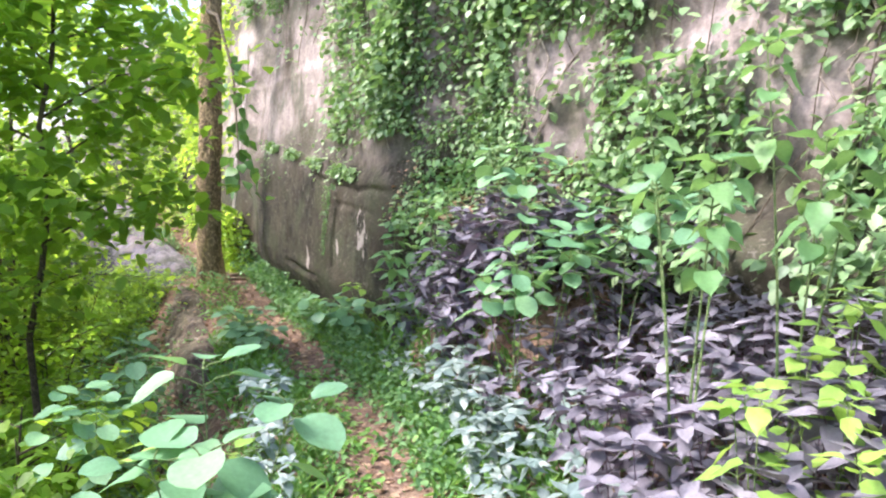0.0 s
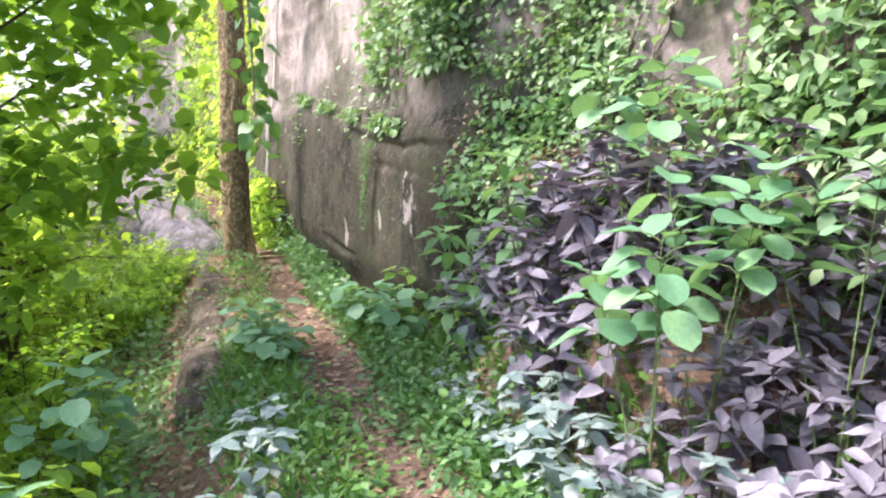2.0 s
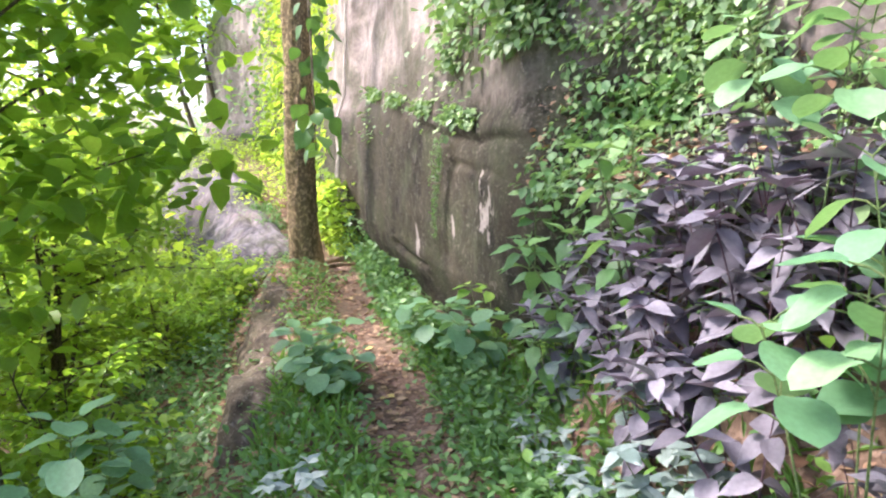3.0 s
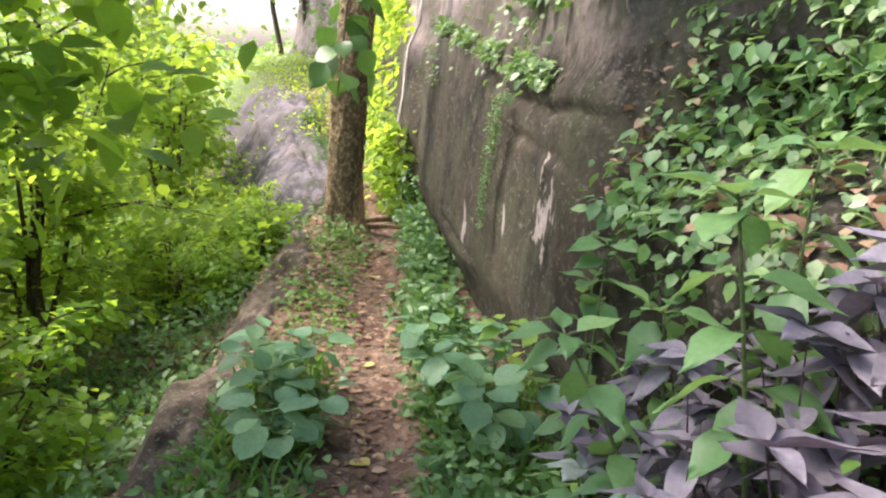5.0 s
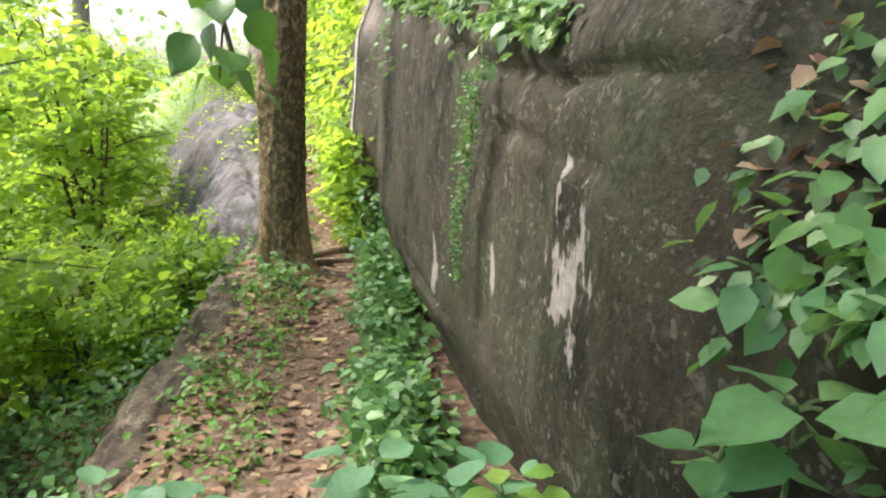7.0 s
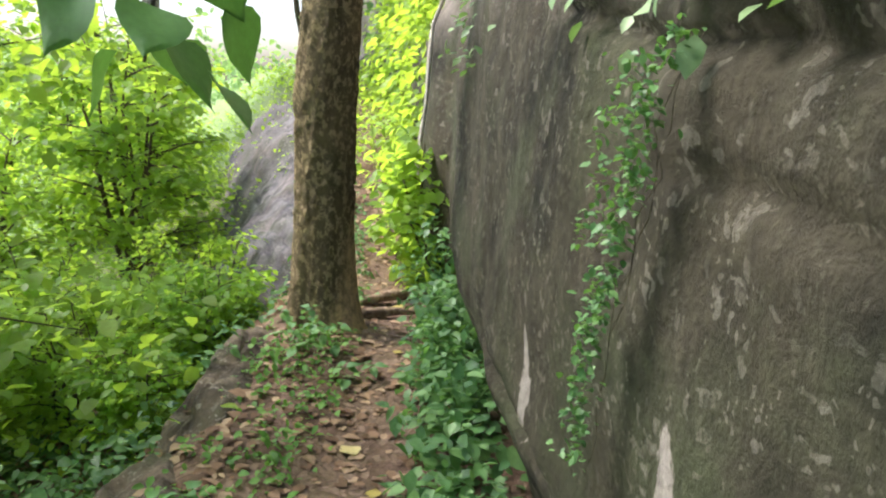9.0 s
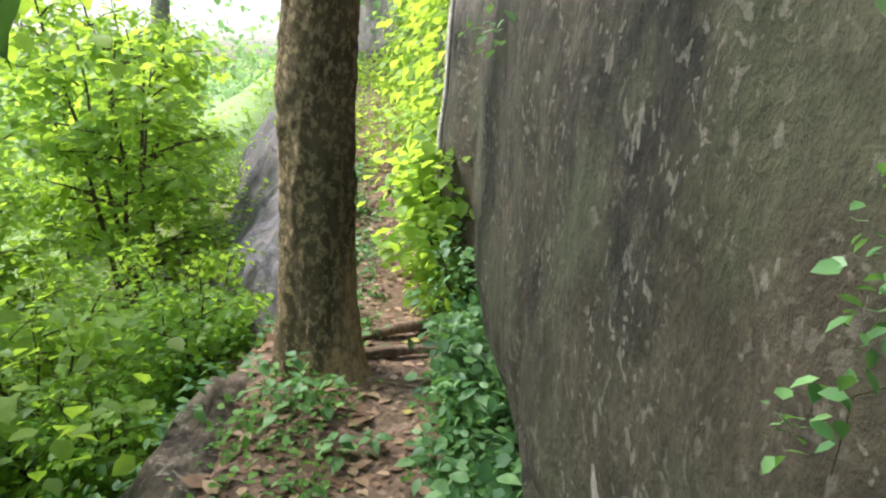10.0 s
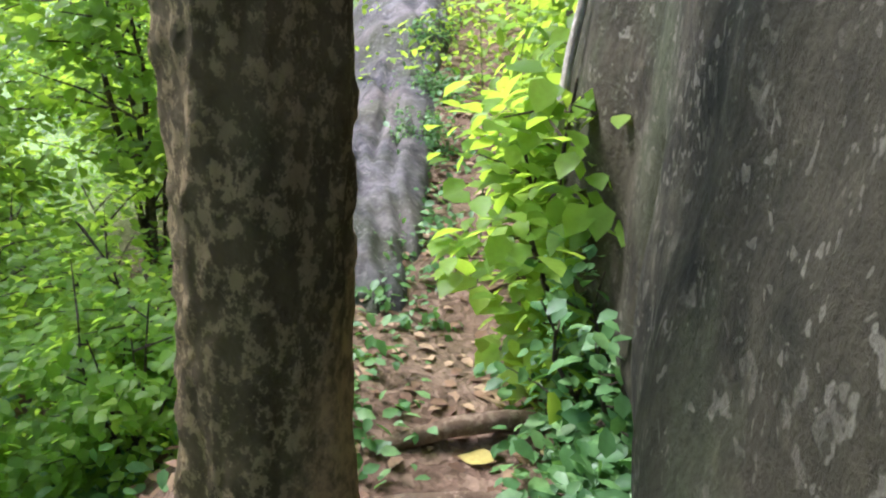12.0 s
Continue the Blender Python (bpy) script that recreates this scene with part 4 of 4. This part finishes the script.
P = tufts(c, 11, 0.05, 0.12)
cover("herbs", "low herbs growing over the path", HERB, P, rng.uniform(0.025, 0.06, len(P)))
c = lay(scatter(120, near_path(0.7, 5.4, -0.3, -0.05), 28))
P = tufts(c, 10, 0.05, 0.12)
cover("herbs", "low herbs growing over the path", GRASS, P, rng.uniform(0.025, 0.06, len(P)))
c = lay(scatter(700, near_path(3.0, 6.3, 0.5, 2.9), 29))
P = tufts(c, 12, 0.07, 0.16)
cover("bank_herbs", "mixed green herbs on the soil bank under the rock", HERB, P, rng.uniform(0.03, 0.065, len(P)))
P = lay(scatter(900, near_path(4.2, 6.4, 0.4, 1.9), 30), 0.012)
cover("leaf_litter", "dry brown leaves lying on the soil bank", LITTER, P, rng.uniform(0.03, 0.08, len(P)), 0.35, 1.1, 0.0, "leaf litter")
c = lay(scatter(200, near_path(9.7, 12.8, -0.65, -0.2), 31))
P = tufts(c, 10, 0.06, 0.12)
cover("herbs", "sparse low herbs beside the slab", HERB, P, rng.uniform(0.025, 0.055, len(P)))
c = lay(scatter(160, near_path(10.2, 13.0, 0.15, 0.5), 32))
P = tufts(c, 14, 0.06, 0.25)
cover("herbs", "green herbs beside the climbing path", SUNLIT, P, rng.uniform(0.03, 0.06, len(P)))
c = lay(scatter(260, near_path(0.8, 5.6, 0.3, 2.0), 6))
P = tufts(c, 10, 0.1, 0.3)
cover("herbs", "green herbs growing between the purple shrubs", GRASS, P, rng.uniform(0.03, 0.07, len(P)))
P = lay(scatter(3000, near_path(1.2, 6.8, -0.7, -0.2), 7))
cover("grass", "short fresh grass beside the path", GRASS, P, rng.uniform(0.06, 0.15, len(P)), 0.35, 0.22, 0.9, "grass")
P = lay(scatter(2600, near_path(2.0, 7.0, 0.2, 0.8), 8))
cover("grass", "short fresh grass beside the path", GRASS, P, rng.uniform(0.06, 0.17, len(P)), 0.35, 0.2, 0.9, "grass")
P = lay(scatter(3800, near_path(0.5, 13.0, -0.5, 0.42), 9), 0.008)
cover("leaf_litter", "brown dry leaf litter trodden into the path", LITTER, P, rng.uniform(0.022, 0.07, len(P)), 0.18, 1.1, 0.0, "leaf litter")
P = lay(scatter(6500, near_path(3.0, 12.0, -2.6, -0.42), 10), 0.015)
cover("leaf_litter", "brown dry leaves scattered down the slope", LITTER, P, rng.uniform(0.03, 0.085, len(P)), 0.3, 1.1, 0.0, "leaf litter")

# ---- growth on the cliff ----
def cliff_spot(y, z, lift=0.0):
    i = int(np.argmin(np.abs(CY - y)))
    p = cliff_point(i, z)
    return np.array([p.x - NX[i] * lift, p.y - NY[i] * lift, p.z])


def clinging(name, label, mat, n, y0, y1, z0, z1, leaf, seed, lift=0.05, keep=None):
    g = np.random.default_rng(seed)
    P = []
    while len(P) < n:
        y, z = g.uniform(y0, y1), g.uniform(z0, z1)
        w = 0.6 + 1.5 * noise.noise((y * 1.5, z * 1.1, seed))
        if keep is not None:
            w *= keep(y, z)
        if g.random() < w:
            P.append(cliff_spot(y, z, abs(g.normal(0, lift)) + 0.01))
    P = np.array(P)
    v, f = leaf_cloud(P, g.uniform(0.6, 1.3, len(P)) * leaf, 0.45, 1.1, -0.55, g.normal(2.1, 0.9, len(P)))
    return tagged(new(name, np_mesh(name, v, f, mat, True)), label, "creeper", kind="stuff")


clinging("creeper", "tangled creeper covering the upper rock", VINE, 30000, -1.0, 6.6, 0.9, 4.3, 0.08, 1, 0.12, lambda y, z: 2.0 if y < 3.9 else 1.0 if y < 4.7 else (0.8 if z > 2.0 + 0.25 * (y - 5.0) else 0.0))
clinging("creeper", "creeper spilling over the rock above the path", VINE, 3600, 6.2, 8.0, 1.8, 4.3, 0.07, 2, 0.08, lambda y, z: float(ss(8.0, 6.9, y)) * 1.2 + 0.15 * float(ss(3.0, 4.0, z)))
clinging("creeper", "small-leaved creeper over the rock step", VINE, 4600, 4.6, 6.7, 1.3, 3.2, 0.05, 12, 0.06, lambda y, z: 1.3 if z > 1.5 + 0.6 * max(y - 5.7, 0) else 0.0)
clinging("shelf_growth", "ferns and herbs on the rock's soil shelf", WEEDS, 1300, 4.0, 6.1, 1.05, 1.6, 0.055, 3, 0.08)
clinging("shelf_growth", "small herbs rooted over the sloping rock step", VINE, 1700, 4.7, 6.2, 1.05, 1.9, 0.042, 14, 0.05)
clinging("shelf_growth", "scattered small herbs on the dark rock below its soil shelf", HERB, 220, 4.9, 6.2, 0.4, 1.05, 0.04, 15, 0.02)
clinging("ledge_growth", "small tufts growing along the rock ledge", VINE, 900, 6.8, 9.9, 1.35, 1.85, 0.045, 4, 0.04, lambda y, z: 1.6 if abs(z - 1.53 - 0.14 * (y - 7.5)) < 0.05 and noise.noise((y * 3.1, 0, 0)) > -0.1 else 0.03)
clinging("green_curtain", "green creeper curtain over the far rock", SUNLIT, 7000, 10.9, 16.0, 0.3, 4.3, 0.085, 6, 0.16, lambda y, z: 1.0 if y > 11.9 else 0.12 if z > 1.0 else 0.5)
clinging("creeper", "creeper hanging from the crest of the rock", VINE, 1500, 7.5, 11.0, 3.5, 4.3, 0.07, 7, 0.08)
shelf = np.array([cliff_spot(y, z, 0.015) for y, z in zip(rng.uniform(4.9, 6.25, 600), rng.uniform(1.1, 1.6, 600))])
cover("leaf_litter", "dry brown leaves caught on the sloping rock step", LITTER, shelf, rng.uniform(0.025, 0.05, len(shelf)), 0.4, 1.1, -0.3, "leaf litter")
shelf = np.array([cliff_spot(y, z, 0.02) for y, z in zip(rng.uniform(4.3, 5.75, 320), rng.uniform(1.08, 1.3, 320))])
cover("leaf_litter", "dry brown leaves caught on the rock shelf", LITTER, shelf, rng.uniform(0.03, 0.08, len(shelf)), 0.4, 1.1, -0.2, "leaf litter")


def hanging_vine(y, z1, z0, leaf, n, seed, mat=VINE, label="thin vine hanging down the rock face", sway=0.25, stem=TWIG, r=0.004, slant=0.0):
    g = np.random.default_rng(seed)
    zs = np.linspace(z1, z0, 12)
    ys = y + slant * np.linspace(0, 1, 12) + sway * np.cumsum(g.normal(0, 0.12, 12))
    pts = [cliff_spot(a, b, 0.03) for a, b in zip(ys, zs)]
    ob = thing("hanging_vine", label, "vine", tuple(pts[0]), "vines on the rock")
    o = np.array(pts[0])
    v, f = tube([p - o for p in pts], [r] * 12, 5)
    piece("stem", np_mesh("stem", v, f, stem, True), ob)
    if n:
        t = g.uniform(0, 11, n)
        i = np.minimum(t.astype(int), 10)
        P = np.array(pts)[i] + (np.array(pts)[i + 1] - np.array(pts)[i]) * (t - i)[:, None] + g.normal(0, leaf * 0.8, (n, 3)) + np.array([-0.03, -0.02, 0])
        v, f = leaf_cloud(P - o, g.uniform(0.6, 1.3, n) * leaf, 0.45, 1.1, -0.4)
        tagged(piece("foliage", np_mesh("foliage", v, f, mat, True), ob), kind="stuff")
    return ob


g0 = random.Random(9)
for k in range(34):
    y = g0.uniform(1.5, 7.3)
    hanging_vine(y, g0.uniform(2.8, 4.2), g0.uniform(1.7, 2.4) if y > 5.6 else g0.uniform(1.0, 1.8), g0.uniform(0.05, 0.085), g0.randint(30, 90), 200 + k)
for k in range(16):
    y = g0.uniform(2.0, 6.6)
    hanging_vine(y, g0.uniform(2.8, 4.2), g0.uniform(1.3, 2.0), 0.05, 0, 400 + k, BARK_PALE, "dry bare vine stem hanging over the rock", 0.35, BARK_PALE, g0.uniform(0.004, 0.009), g0.uniform(-0.3, 0.3))
for k in range(5):
    hanging_vine(7.6 + 0.45 * k, 4.2, g0.uniform(2.4, 3.2), 0.06, 40, 260 + k)
hanging_vine(7.3, 1.36, 0.66, 0.015, 480, 301, HERB, "small-leaved green creeper on the dark rock face", 0.02, r=0.0007, slant=0.18)
hanging_vine(7.3, 1.36, 0.9, 0.014, 190, 302, HERB, "small-leaved green creeper on the dark rock face", 0.04, r=0.0007, slant=0.1)
hanging_vine(7.42, 1.32, 1.02, 0.014, 100, 303, HERB, "small-leaved green creeper on the dark rock face", 0.03, r=0.0007, slant=0.12)
hanging_vine(10.5, 3.2, 0.75, 0.05, 0, 304, DEADWOOD, "pale woody root hanging down the rock crevice", 0.04, DEADWOOD, 0.013)
hanging_vine(10.56, 3.0, 0.8, 0.05, 0, 305, DEADWOOD, "pale woody root hanging down the rock crevice", 0.05, DEADWOOD, 0.008)

# bright bush in the crevice at the rock's corner
crev = [shrub_mesh(0.95, 0.42, 7, 0.09, 1300, SUNLIT, 71, low=0.1), shrub_mesh(0.6, 0.4, 6, 0.06, 700, HERB, 72, low=0.05)]
shrub("shrub", "bright green leafy bush in the rock crevice", crev[0], (-2.8, 10.52, 0.05), 1.0, 0.4, "crevice bushes")
shrub("shrub", "bright green leafy bush in the rock crevice", crev[0], (-3.1, 11.1, 0.05), 0.95, 2.4, "crevice bushes")
shrub("shrub", "dark green bush at the foot of the rock", crev[1], (-2.55, 10.15, 0.05), 0.8, 1.4, "crevice bushes")
shrub("shrub", "dark green bush at the foot of the rock", crev[1], (-3.35, 11.9, 0.05), 1.0, 4.4, "crevice bushes")
for x, y, z, s_ in ((-4.3, 11.75, 0.2, 0.42), (-5.2, 13.1, 0.5, 0.5), (-4.75, 12.5, 0.35, 0.3)):
    shrub("shrub", "small dark green plant rooted on the slab", crev[1], (x, y, z), s_, x * 3, "crevice bushes")

# ---- roots, sticks, fallen leaves ----
def root(name, label, category, pts, radii, mat, n=14):
    pts = [Vector(p) for p in pts]
    t = np.linspace(0, len(pts) - 1, n)
    P = [Vector([np.interp(u, range(len(pts)), [p[k] for p in pts]) + 0.008 * noise.noise((u * 2.1, k * 7.0, pts[0].x)) for k in range(3)]) for u in t]
    R = [float(np.interp(u, range(len(pts)), radii)) for u in t]
    v, f = tube(P, R, 9, 0.35)
    return tagged(new(name, np_mesh(name, v, f, mat, True)), label, category)


root("root", "brown surface root crossing the path", "root", [(-3.0, 9.82, 0.06), (-2.88, 10.0, 0.085), (-2.76, 10.14, 0.09), (-2.55, 10.3, 0.07)], (0.02, 0.028, 0.028, 0.016), ROOT)
root("root", "brown surface root crossing the path", "root", [(-2.9, 9.55, 0.08), (-2.78, 9.7, 0.085), (-2.65, 9.84, 0.075), (-2.45, 9.95, 0.06)], (0.032, 0.024, 0.018, 0.01), ROOT)
root("root", "thin surface root crossing the path", "root", [(-2.8, 9.35, 0.06), (-2.6, 9.45, 0.06), (-2.35, 9.5, 0.05)], (0.02, 0.014, 0.008), ROOT)
root("stick", "pale barkless stick lying on the stone lip", "stick", [(-2.86, 9.02, 0.05), (-2.8, 8.82, 0.04), (-2.72, 8.56, 0.0)], (0.014, 0.024, 0.016), BARK_PALE)
q = random.Random(17)
for k in range(16):
    y = q.uniform(4.5, 10.5)
    x = float(path_x(y)) - q.uniform(0.5, 1.6)
    a, L = q.uniform(0, 3.1), q.uniform(0.2, 0.6)
    root("stick", "dry brown twig lying among fallen leaves", "stick", [(x + math.cos(a) * L * (t - 0.5), y + math.sin(a) * L * (t - 0.5), ground(x + math.cos(a) * L * (t - 0.5), y + math.sin(a) * L * (t - 0.5)) + 0.012) for t in (0, 0.5, 1)], (0.007, 0.006, 0.003), TWIG, 6)
yellow = leaf_material("fallen_yellow_leaf", (0.45, 0.36, 0.1), (0.55, 0.47, 0.16), (0.6, 0.5, 0.22), (0.5, 0.4, 0.1), 0.6, 0.2, 0.15, False)
fallen = leaf_mesh("fallen_leaf", 0.12, 0.075, 0.1, 0.12, yellow)
for x, y, turn, sc in ((-1.18, 6.12, 80, 1.0), (-2.12, 8.35, 60, 1.0), (-1.95, 8.15, 20, 0.7), (-2.75, 10.0, 110, 0.9), (-2.62, 10.05, 30, 0.7), (-1.55, 7.0, 140, 0.6), (-2.4, 9.2, 10, 0.6)):
    ob = tagged(new("fallen_leaf", fallen), "fallen yellow leaf lying on the path", "leaf", "fallen leaves")
    ob.matrix_basis = at(x, y, sc, turn, 0.014)
